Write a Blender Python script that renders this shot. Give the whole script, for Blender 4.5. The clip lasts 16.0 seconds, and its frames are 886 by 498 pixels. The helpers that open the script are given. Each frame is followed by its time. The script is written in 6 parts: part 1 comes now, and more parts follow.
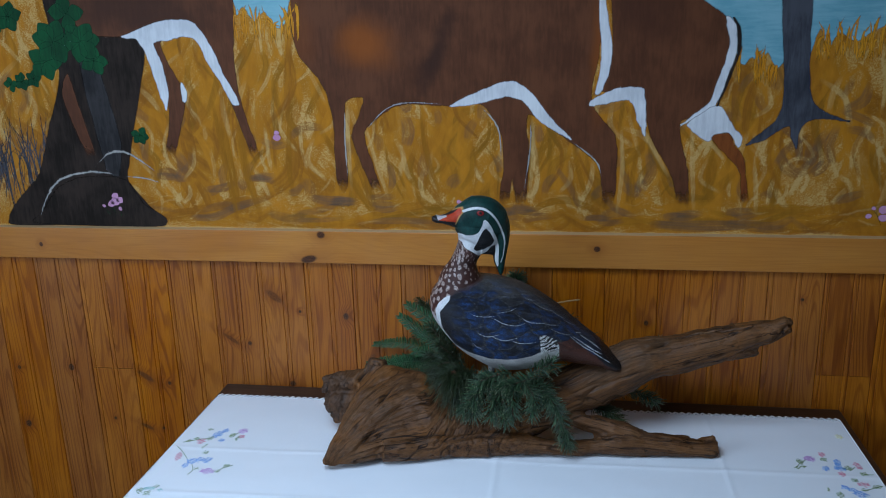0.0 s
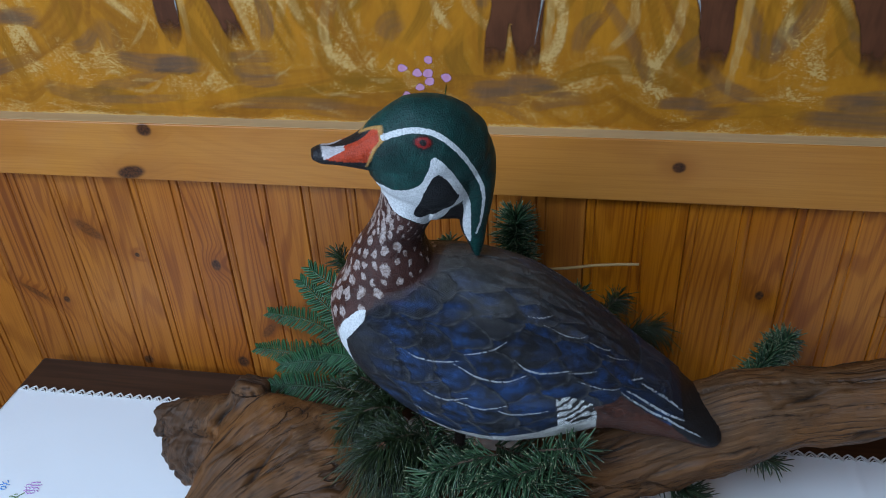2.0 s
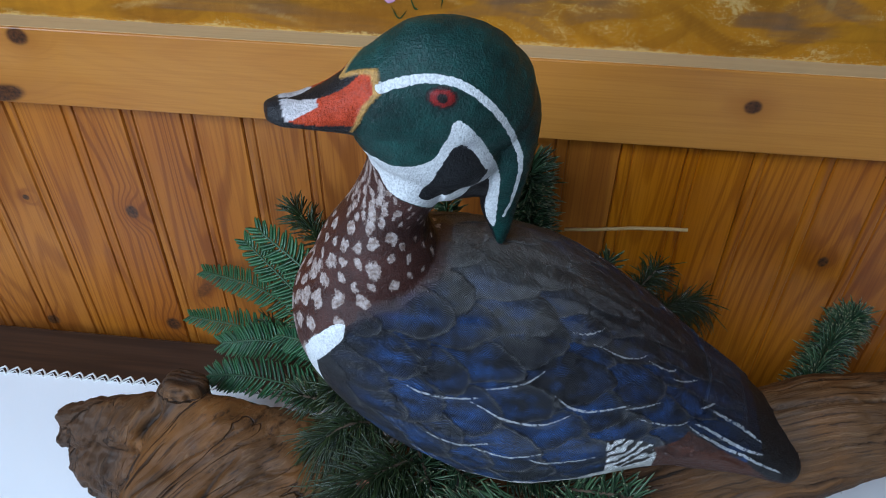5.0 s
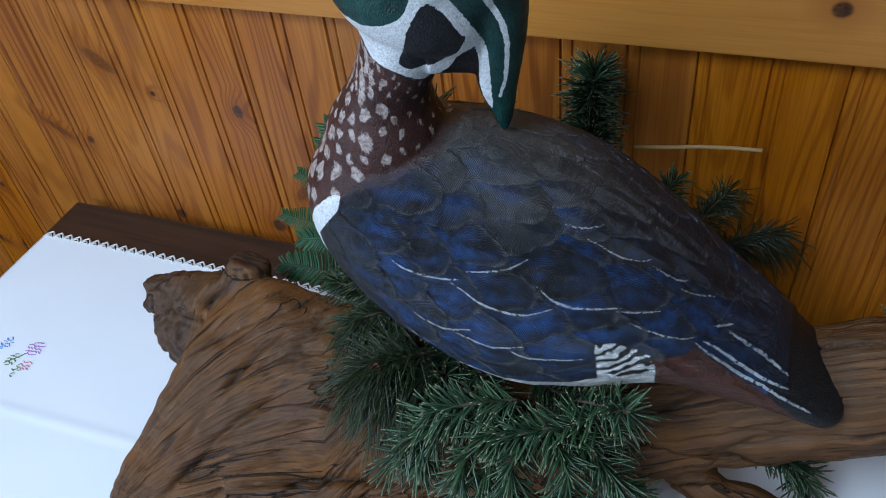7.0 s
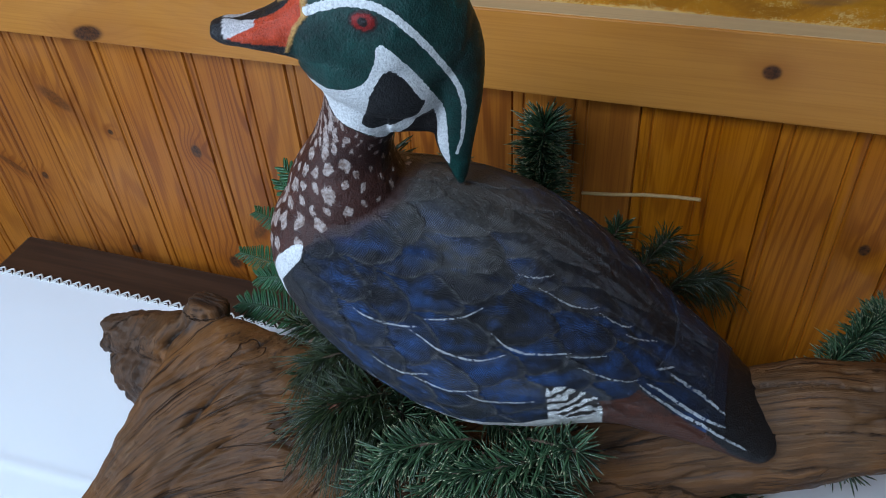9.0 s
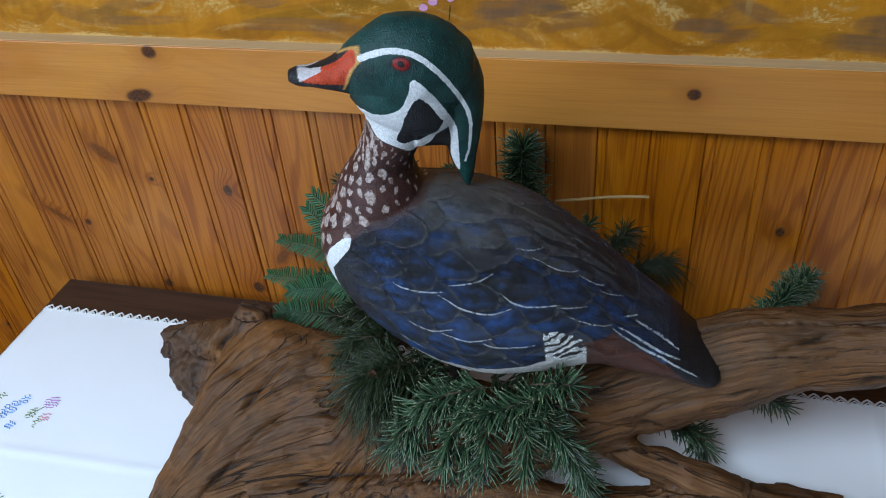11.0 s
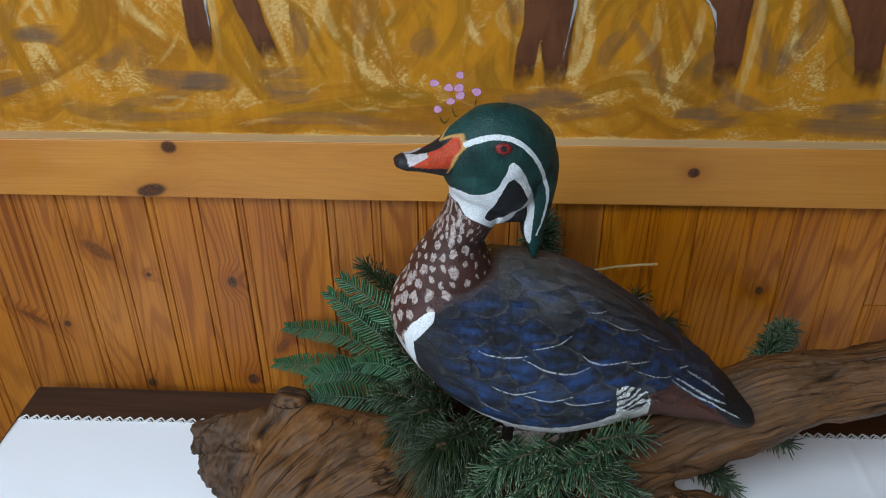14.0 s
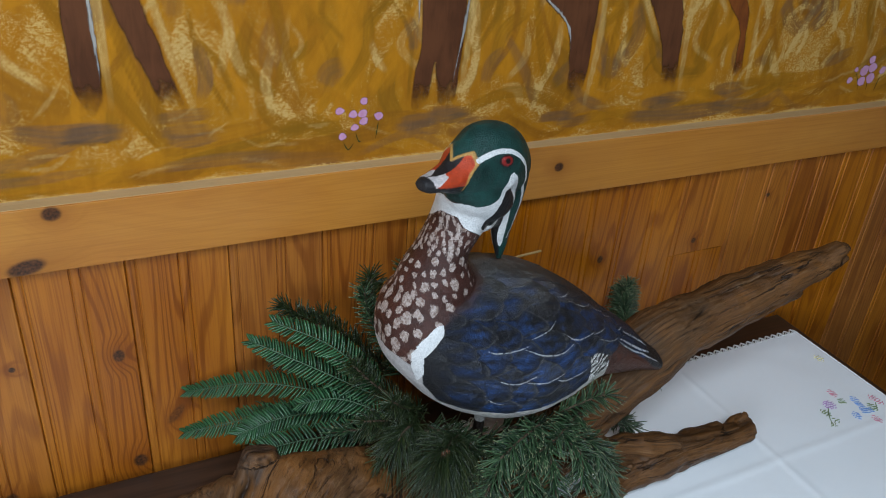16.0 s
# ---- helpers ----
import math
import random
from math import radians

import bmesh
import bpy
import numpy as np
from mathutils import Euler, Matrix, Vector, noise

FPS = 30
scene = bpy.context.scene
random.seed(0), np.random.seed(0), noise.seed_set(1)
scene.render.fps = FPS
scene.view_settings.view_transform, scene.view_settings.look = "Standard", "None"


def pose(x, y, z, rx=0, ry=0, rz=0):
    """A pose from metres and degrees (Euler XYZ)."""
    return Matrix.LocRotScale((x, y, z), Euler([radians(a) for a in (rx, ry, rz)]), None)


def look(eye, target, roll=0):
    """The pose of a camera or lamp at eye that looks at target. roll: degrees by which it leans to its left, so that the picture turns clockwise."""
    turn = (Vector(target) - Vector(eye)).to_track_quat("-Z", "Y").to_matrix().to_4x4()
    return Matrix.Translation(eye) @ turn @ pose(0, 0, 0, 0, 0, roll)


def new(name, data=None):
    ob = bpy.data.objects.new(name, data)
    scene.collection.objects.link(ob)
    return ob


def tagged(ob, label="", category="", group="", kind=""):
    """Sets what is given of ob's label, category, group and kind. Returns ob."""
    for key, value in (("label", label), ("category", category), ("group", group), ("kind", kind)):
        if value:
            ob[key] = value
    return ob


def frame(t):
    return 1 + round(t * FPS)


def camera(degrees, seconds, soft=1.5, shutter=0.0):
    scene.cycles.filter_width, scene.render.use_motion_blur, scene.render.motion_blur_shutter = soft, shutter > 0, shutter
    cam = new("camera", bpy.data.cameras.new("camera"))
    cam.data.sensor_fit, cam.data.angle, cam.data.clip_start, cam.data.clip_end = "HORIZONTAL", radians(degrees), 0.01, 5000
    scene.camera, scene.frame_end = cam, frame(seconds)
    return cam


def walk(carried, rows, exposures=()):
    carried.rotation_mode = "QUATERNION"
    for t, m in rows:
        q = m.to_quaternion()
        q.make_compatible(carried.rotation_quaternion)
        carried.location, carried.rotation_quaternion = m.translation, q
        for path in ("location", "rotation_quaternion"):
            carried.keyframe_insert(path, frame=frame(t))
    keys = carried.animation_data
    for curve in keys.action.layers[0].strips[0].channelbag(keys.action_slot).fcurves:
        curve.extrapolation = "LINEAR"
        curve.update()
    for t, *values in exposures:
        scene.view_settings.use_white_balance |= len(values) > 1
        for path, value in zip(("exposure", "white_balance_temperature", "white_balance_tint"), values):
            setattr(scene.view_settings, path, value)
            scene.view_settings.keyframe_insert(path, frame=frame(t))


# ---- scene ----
cam = camera(57.5, 16.0, 1.0)
METRES, EYE, TILT, LEAN, TURN = 2.8, 1.69, 0.0, 0.0, 8.8
ROWS = [
    (0.0, 0.0, 0.0, 0.0, -0.4, -15.82, 1.42),
    (0.5, -0.0045, 0.1092, -0.004, -1.28, -19.86, 1.1),
    (1.0, -0.0032, 0.2225, -0.0117, -2.81, -27.55, 1.73),
    (1.5, 0.0358, 0.3252, -0.0226, -1.01, -31.85, 2.57),
    (2.0, 0.0452, 0.3724, -0.0307, 0.89, -33.05, 2.51),
    (2.5, 0.0458, 0.3884, -0.0329, 1.96, -35.28, 2.08),
    (3.0, 0.0518, 0.3945, -0.0374, 2.24, -35.34, 2.06),
    (5.5, 0.0195, 0.4732, -0.0614, -2.96, -43.4, -0.69),
    (6.0, 0.0447, 0.469, -0.0684, 3.49, -43.81, 0.36),
    (6.5, 0.0687, 0.4621, -0.0761, 8.52, -41.47, 1.51),
    (7.0, 0.0794, 0.456, -0.0773, 11.8, -43.34, 5.76),
    (7.5, 0.0849, 0.4569, -0.0726, 11.56, -43.17, 6.81),
    (8.0, 0.0807, 0.4558, -0.0649, 10.49, -40.08, 7.09),
    (8.5, 0.075, 0.4528, -0.0635, 10.19, -39.01, 4.81),
    (9.0, 0.0787, 0.4527, -0.065, 9.27, -41.87, 3.25),
    (11.5, 0.0674, 0.3546, -0.0319, 3.17, -36.05, 4.47),
    (12.0, 0.0593, 0.3345, -0.029, 0.4, -34.7, 2.92),
    (12.5, 0.0562, 0.3239, -0.026, -1.13, -33.35, 2.28),
    (13.0, 0.0452, 0.3184, -0.0253, -2.24, -32.34, 1.78),
    (13.5, 0.0185, 0.3301, -0.0309, -3.24, -32.29, 1.36),
    (14.0, -0.0168, 0.3584, -0.0281, -5.9, -31.49, 0.44),
    (14.5, -0.0374, 0.387, -0.0293, -10.98, -31.97, -0.4),
    (15.0, -0.075, 0.3926, -0.0261, -18.69, -31.93, -1.06),
    (15.5, -0.1308, 0.3879, -0.0254, -26.26, -31.22, -1.54),
    (16.0, -0.1576, 0.3958, -0.0262, -34.13, -29.28, -4.06),
]
walk(cam, [(t, pose(0, 0, EYE, TILT, LEAN, TURN) @ pose(METRES * x, METRES * y, METRES * z, 90 + pitch, roll, yaw)) for t, x, y, z, yaw, pitch, roll in ROWS],
     [(0.0, -0.96, 5550, 10), (1.0, -0.92, 5550, 10), (1.6, -0.72, 5600, 10), (3.2, -0.58, 5600, 10), (5.5, -0.38, 5750, 10), (7.5, -0.50, 5700, 10), (9.0, -0.46, 5750, 10), (12.5, -0.34, 6150, 10), (16.0, -0.54, 6500, 10)])

# ---- light: a window behind and to one side of the camera ----
world = bpy.data.worlds.new("world")
scene.world = world
world.use_nodes = True
_bg = world.node_tree.nodes["Background"]
_sky = world.node_tree.nodes.new("ShaderNodeTexSky")
_sky.sky_type = "NISHITA"
_sky.sun_disc = False
_sky.sun_elevation, _sky.sun_rotation = radians(38), radians(200)
world.node_tree.links.new(_sky.outputs[0], _bg.inputs[0])
_bg.inputs[1].default_value = 0.1


def area_lamp(name, eye, target, sx, sy, watts, colour):
    data = bpy.data.lights.new(name, "AREA")
    data.shape, data.size, data.size_y, data.energy, data.color = "RECTANGLE", sx, sy, watts, colour
    ob = new(name, data)
    ob.matrix_world = look(eye, target)
    return tagged(ob, "daylight lamp at an opening out of view", "window light", kind="structure")


DAY = (0.72, 0.86, 1.0)
area_lamp("window_light", (-2.42, -0.25, 1.68), (-0.1, 1.75, 1.1), 1.65, 1.3, 80, DAY)
# no roof light is seen; lamp added to brighten level surfaces from above
area_lamp("added_top_light", (-0.62, 0.5, 2.47), (-0.62, 0.54, 0.0), 1.0, 1.0, 62, DAY)

# second window assumed out of view, for sheen on the right boards
area_lamp("window_light", (2.78, 0.15, 1.55), (0.6, 1.6, 1.1), 1.4, 1.1, 6, DAY)


# ---- node helpers ----
class Nodes:
    """A small builder of node materials."""

    def __init__(self, name):
        self.mat = bpy.data.materials.new(name)
        self.mat.use_nodes = True
        self.tree = self.mat.node_tree
        self.bsdf = self.tree.nodes["Principled BSDF"]

    def add(self, kind, *ins, **props):
        n = self.tree.nodes.new("ShaderNode" + kind)
        for k, v in props.items():
            setattr(n, k, v)
        for i, v in enumerate(ins):
            self.put(n, i, v)
        return n

    def put(self, n, i, v):
        if v is None:
            return
        if isinstance(v, bpy.types.NodeSocket):
            self.tree.links.new(v, n.inputs[i])
        else:
            n.inputs[i].default_value = v

    def math(self, op, a, b=None, c=None, clamp=False):
        n = self.add("Math", a, b, c, operation=op, use_clamp=clamp)
        return n.outputs[0]

    def mix(self, f, a, b, blend="MIX"):
        n = self.add("Mix", data_type="RGBA", blend_type=blend)
        self.put(n, 0, f)
        self.put(n, 6, a if isinstance(a, bpy.types.NodeSocket) else (*a[:3], 1))
        self.put(n, 7, b if isinstance(b, bpy.types.NodeSocket) else (*b[:3], 1))
        return n.outputs[2]

    def coords(self, scale=(1, 1, 1), kind="Object", shift=None):
        src = self.add("NewGeometry").outputs["Position"] if kind == "World" else self.add("TexCoord").outputs[kind]
        n = self.add("Mapping", src)
        n.inputs["Scale"].default_value = scale
        if shift is not None:
            self.put(n, 1, shift)
        return n.outputs[0]

    def noise(self, vec, scale, detail=4, rough=0.55, distort=0.0, out=0):
        n = self.add("TexNoise")
        for k, v in (("Vector", vec), ("Scale", scale), ("Detail", detail), ("Roughness", rough), ("Distortion", distort)):
            self.put(n, n.inputs.find(k), v)
        return n.outputs[out]

    def ramp(self, f, stops):
        n = self.add("ValToRGB", f)
        e = n.color_ramp.elements
        while len(e) < len(stops):
            e.new(0.5)
        for el, (p, c) in zip(e, stops):
            el.position = p
            el.color = (*c, 1) if not isinstance(c, (int, float)) else (c, c, c, 1)
        return n.outputs[0]

    def step(self, f, lo, hi, a=0.0, b=1.0):
        n = self.add("MapRange", f, lo, hi, a, b)
        n.interpolation_type = "SMOOTHSTEP"
        return n.outputs[0]

    def done(self, colour, rough=0.6, bump=None, strength=0.3, dist=0.002, metal=0.0, coat=0.0, spec=None):
        b = self.bsdf
        self.put(b, b.inputs.find("Base Color"), colour if isinstance(colour, bpy.types.NodeSocket) else (*colour, 1))
        self.put(b, b.inputs.find("Roughness"), rough)
        self.put(b, b.inputs.find("Metallic"), metal)
        if coat:
            b.inputs["Coat Weight"].default_value = coat
            b.inputs["Coat Roughness"].default_value = 0.25
        if spec is not None:
            b.inputs["Specular IOR Level"].default_value = spec
        if bump is not None:
            n = self.add("Bump")
            n.inputs["Strength"].default_value, n.inputs["Distance"].default_value = strength, dist
            self.put(n, n.inputs.find("Height"), bump)
            self.tree.links.new(n.outputs[0], b.inputs["Normal"])
        return self.mat


# ---- mesh helpers ----
def mesh_of(name, bm, *mats, smooth=False):
    me = bpy.data.meshes.new(name)
    bm.normal_update()
    bm.to_mesh(me)
    bm.free()
    for m in mats:
        me.materials.append(m)
    if smooth:
        me.polygons.foreach_set("use_smooth", [True] * len(me.polygons))
    return me


def raw_mesh(name, verts, faces, *mats, smooth=False):
    me = bpy.data.meshes.new(name)
    me.from_pydata([tuple(v) for v in verts], [], [tuple(f) for f in faces])
    for m in mats:
        me.materials.append(m)
    if smooth:
        me.polygons.foreach_set("use_smooth", [True] * len(me.polygons))
    me.update()
    return me


def part(name, bm, material, parent, label="", smooth=False):
    me = bm if isinstance(bm, bpy.types.Mesh) else mesh_of(name, bm, material, smooth=smooth)
    ob = new(name, me)
    ob.parent = parent
    return tagged(ob, label) if label else ob


def box_bm(x0, x1, y0, y1, z0, z1, bevel=0.0, seg=2):
    bm = bmesh.new()
    bmesh.ops.create_cube(bm, size=1)
    for v in bm.verts:
        v.co = ((x0 + x1) / 2 + v.co.x * (x1 - x0), (y0 + y1) / 2 + v.co.y * (y1 - y0), (z0 + z1) / 2 + v.co.z * (z1 - z0))
    if bevel:
        bmesh.ops.bevel(bm, geom=bm.edges[:], offset=bevel, segments=seg, affect="EDGES", profile=0.5)
    return bm


def spline(points, n):
    """n points evenly along a Catmull-Rom curve through rows of any width."""
    p = np.array(points, float)
    q = np.vstack([2 * p[0] - p[1], p, 2 * p[-1] - p[-2]])
    out = []
    for s in np.linspace(0, len(p) - 1, n):
        i = min(int(s), len(p) - 2)
        f = s - i
        a, b, c, d = q[i:i + 4]
        out.append(0.5 * (2 * b + (c - a) * f + (2 * a - 5 * b + 4 * c - d) * f ** 2 + (3 * b - a - 3 * c + d) * f ** 3))
    return np.array(out)


def sweep(rings, sides):
    """Verts and faces of a closed tube; rings: rows of (centre, axis a, axis b)."""
    verts, faces = [], []
    for c, a, b in rings:
        for k in range(sides):
            w = 2 * math.pi * k / sides
            verts.append(np.array(c) + np.array(a) * math.cos(w) + np.array(b) * math.sin(w))
    n = len(rings)
    for i in range(n - 1):
        for k in range(sides):
            k2 = (k + 1) % sides
            faces.append((i * sides + k, i * sides + k2, (i + 1) * sides + k2, (i + 1) * sides + k))
    faces.append(tuple(range(sides))[::-1])
    faces.append(tuple((n - 1) * sides + k for k in range(sides)))
    return verts, faces


def fused(pieces, voxel, smooth=4):
    """One closed skin round several overlapping tubes."""
    verts, faces = [], []
    for v, f in pieces:
        o = len(verts)
        verts += list(v)
        faces += [tuple(i + o for i in q) for q in f]
    me = raw_mesh("skin", verts, faces)
    bm = bmesh.new()
    bm.from_mesh(me)
    bmesh.ops.recalc_face_normals(bm, faces=bm.faces[:])
    bm.to_mesh(me)
    bm.free()
    ob = new("skin", me)
    r = ob.modifiers.new("r", "REMESH")
    r.mode, r.voxel_size = "VOXEL", voxel
    s = ob.modifiers.new("s", "SMOOTH")
    s.factor, s.iterations = 0.5, smooth
    dg = bpy.context.evaluated_depsgraph_get()
    dg.update()
    out = bpy.data.meshes.new_from_object(ob.evaluated_get(dg))
    bpy.data.objects.remove(ob)
    bpy.data.meshes.remove(me)
    return out


def tube(rows, sides=24, n=40, flat_dir=None):
    """A tube along rows of (x, y, z, r) or (x, y, z, r_wide, r_thin); flat_dir: the direction of the wide axis."""
    p = spline(rows, n)
    rings = []
    for i in range(n):
        t = p[min(i + 1, n - 1), :3] - p[max(i - 1, 0), :3]
        t /= np.linalg.norm(t)
        up = np.array(flat_dir if flat_dir is not None else (0, 0, 1.0), float)
        a = up - t * up.dot(t)
        a /= np.linalg.norm(a)
        b = np.cross(t, a)
        ra = max(p[i, 3], 0.001)
        rb = max(p[i, 4], 0.001) if p.shape[1] > 4 else ra
        rings.append((p[i, :3], a * ra, b * rb))
    return sweep(rings, sides)


# ---- materials ----
def pine(name, knots, pale, mid, dark, along="Z", gloss=0.33, figure=1.0):
    n = Nodes(name)
    rnd = n.add("ObjectInfo").outputs["Random"]
    shift = n.add("CombineXYZ", n.math("MULTIPLY", rnd, 7.3), n.math("MULTIPLY", rnd, 31.0), n.math("MULTIPLY", rnd, 17.7)).outputs[0]
    pos = n.add("NewGeometry").outputs["Position"]
    core, halo, spike = None, None, None
    for cx, cz, rx, rz, turn in knots:
        m = n.add("Mapping", pos, vector_type="TEXTURE")
        m.inputs["Location"].default_value = (cx, 1.99, cz)
        m.inputs["Rotation"].default_value = (0, radians(turn), 0)
        m.inputs["Scale"].default_value = (rx, 1.0, rz)
        d = n.add("VectorMath", m.outputs[0], operation="LENGTH").outputs["Value"]
        c = n.step(d, 1.15, 0.65)
        h = n.step(d, 4.0, 0.6)
        if rx > 2.2 * rz:
            spike = c if spike is None else n.math("MAXIMUM", spike, c)
        else:
            core = c if core is None else n.math("MAXIMUM", core, c)
        halo = h if halo is None else n.math("ADD", halo, h)
    s = (1, 1, 0.09) if along == "Z" else (0.07, 1, 1)
    v0 = n.coords(s, "World", shift)
    if halo is not None:
        v0 = n.add("VectorMath", v0, n.add("CombineXYZ", n.math("MULTIPLY", halo, 0.012), 0, n.math("MULTIPLY", halo, 0.006)).outputs[0], operation="ADD").outputs[0]
    low = n.noise(v0, 9.0, 2, 0.4, 0.12)
    rings = n.math("SINE", n.math("MULTIPLY", low, 170.0))
    late = n.step(rings, 0.1, 1.0)
    fib = n.noise(n.coords((1, 1, 0.02) if along == "Z" else (0.02, 1, 1), "World", shift), 420, 3)
    broad = n.noise(n.coords((1, 1, 0.35) if along == "Z" else (0.35, 1, 1), "World", shift), 7, 3)
    col = n.mix(n.step(broad, 0.3, 0.7), pale, mid)
    col = n.mix(n.math("MULTIPLY", late, n.step(broad, 0.25, 0.75, 0.16 * figure, 0.52 * figure)), col, dark)
    col = n.mix(n.step(fib, 0.40, 0.70, 0.0, 0.15 + 0.2 * figure), col, dark)
    tone = n.add("HueSaturation", None, n.math("ADD", 0.97, n.math("MULTIPLY", rnd, 0.06)), n.math("ADD", 0.86, n.math("MULTIPLY", rnd, 0.24)), 1.0, col)
    tone.inputs["Hue"].default_value = 0.5
    col = tone.outputs[0]
    if core is not None:
        grainy = n.noise(n.coords((1, 1, 1), "World"), 260, 3)
        col = n.mix(n.math("MULTIPLY", n.math("MINIMUM", halo, 1.0), 0.42), col, dark)
        if spike is not None:
            col = n.mix(n.math("MULTIPLY", spike, 0.85), col, n.ramp(grainy, [(0.35, (0.085, 0.024, 0.006)), (0.7, (0.17, 0.055, 0.011))]))
        col = n.mix(core, col, n.ramp(grainy, [(0.35, (0.028, 0.011, 0.005)), (0.7, (0.13, 0.045, 0.014))]))
    bump = n.math("ADD", n.math("MULTIPLY", fib, 0.5), n.math("MULTIPLY", late, 0.35))
    surface_mask = n.noise(n.coords((1, 1, 1), "World"), 30, 4)
    return n.done(col, n.step(surface_mask, 0.3, 0.75, gloss, gloss + 0.17), bump, 0.25, 0.0006, spec=0.4)


KNOTS = [
    (-1.421, 0.738, 0.0095, 0.0115, 0), (-1.592, 0.547, 0.010, 0.012, 15), (-1.590, 0.731, 0.006, 0.007, 0),
    (-1.120, 0.700, 0.006, 0.006, 0), (-1.191, 0.718, 0.030, 0.009, 33), (-1.206, 0.556, 0.022, 0.006, 25), (-1.156, 0.553, 0.005, 0.005, 0),
    (-1.305, 0.579, 0.005, 0.006, 0), (-0.781, 0.974, 0.028, 0.011, 38), (-0.710, 0.932, 0.0045, 0.0045, 0),
    (-0.916, 0.844, 0.030, 0.006, 35), (-0.863, 0.833, 0.006, 0.007, 0), (-0.581, 0.922, 0.0085, 0.0105, 0),
    (0.214, 0.928, 0.006, 0.008, 0), (0.426, 0.930, 0.006, 0.006, 0),
    (-0.573, 0.728, 0.011, 0.012, 0), (-0.747, 0.715, 0.010, 0.009, 0), (-0.516, 0.799, 0.020, 0.008, -52),
    (0.589, 1.001, 0.005, 0.005, 0),
]
TRIM_KNOTS = [(-0.631, 1.155, 0.012, 0.010, 0), (-0.668, 1.088, 0.024, 0.011, -12), (0.084, 1.128, 0.009, 0.008, 0), (-1.44, 1.117, 0.006, 0.007, 0)]

pine_board = pine("varnished_pine", KNOTS, (0.47, 0.160, 0.015), (0.355, 0.104, 0.008), (0.15, 0.030, 0.0025), figure=1.3)
pine_trim = pine("varnished_pine_rail", TRIM_KNOTS, (0.51, 0.212, 0.038), (0.43, 0.158, 0.024), (0.27, 0.080, 0.010), "X", 0.3, 0.35)
# paler pine for the rail's top; light from above is in the colour
toplit_pine = pine("toplit_pine_ledge", [], (0.63, 0.42, 0.20), (0.56, 0.36, 0.16), (0.44, 0.26, 0.10), "X", 0.55, 0.3)


def painted_plaster(name, colour):
    n = Nodes(name)
    v = n.coords((1, 1, 1), "World")
    c = n.mix(n.noise(v, 3, 4), [x * 0.9 for x in colour], colour)
    return n.done(c, 0.8, n.noise(v, 120, 4), 0.15, 0.002)


plaster = painted_plaster("beige_plaster", (0.19, 0.18, 0.165))


def dark_table_wood():
    n = Nodes("dark_walnut_stain")
    f = n.noise(n.coords((0.04, 1, 1), "World"), 130, 4)
    b = n.noise(n.coords((0.3, 1, 1), "World"), 9, 3)
    c = n.mix(n.step(f, 0.3, 0.7), (0.022, 0.011, 0.0065), (0.055, 0.026, 0.014))
    c = n.mix(n.step(b, 0.3, 0.8, 0, 0.5), c, (0.035, 0.017, 0.010))
    return n.done(c, n.step(b, 0.2, 0.8, 0.3, 0.45), f, 0.15, 0.0004)


walnut = dark_table_wood()


def cloth_white():
    n = Nodes("white_cotton")
    v = n.coords((1, 1, 1), "World")
    w = n.add("TexWave", n.coords((1, 1, 1), "World"), wave_type="BANDS", bands_direction="X")
    w.inputs["Scale"].default_value = 420
    w2 = n.add("TexWave", n.coords((1, 1, 1), "World"), wave_type="BANDS", bands_direction="Y")
    w2.inputs["Scale"].default_value = 420
    weave = n.math("ADD", w.outputs[1], w2.outputs[1])
    c = n.mix(n.noise(v, 5, 4), (0.82, 0.84, 0.86), (0.88, 0.89, 0.90))
    hgt = n.math("ADD", n.math("MULTIPLY", weave, 0.12), n.noise(v, 26, 3))
    return n.done(c, 0.85, hgt, 0.25, 0.0012, spec=0.2)


cotton = cloth_white()


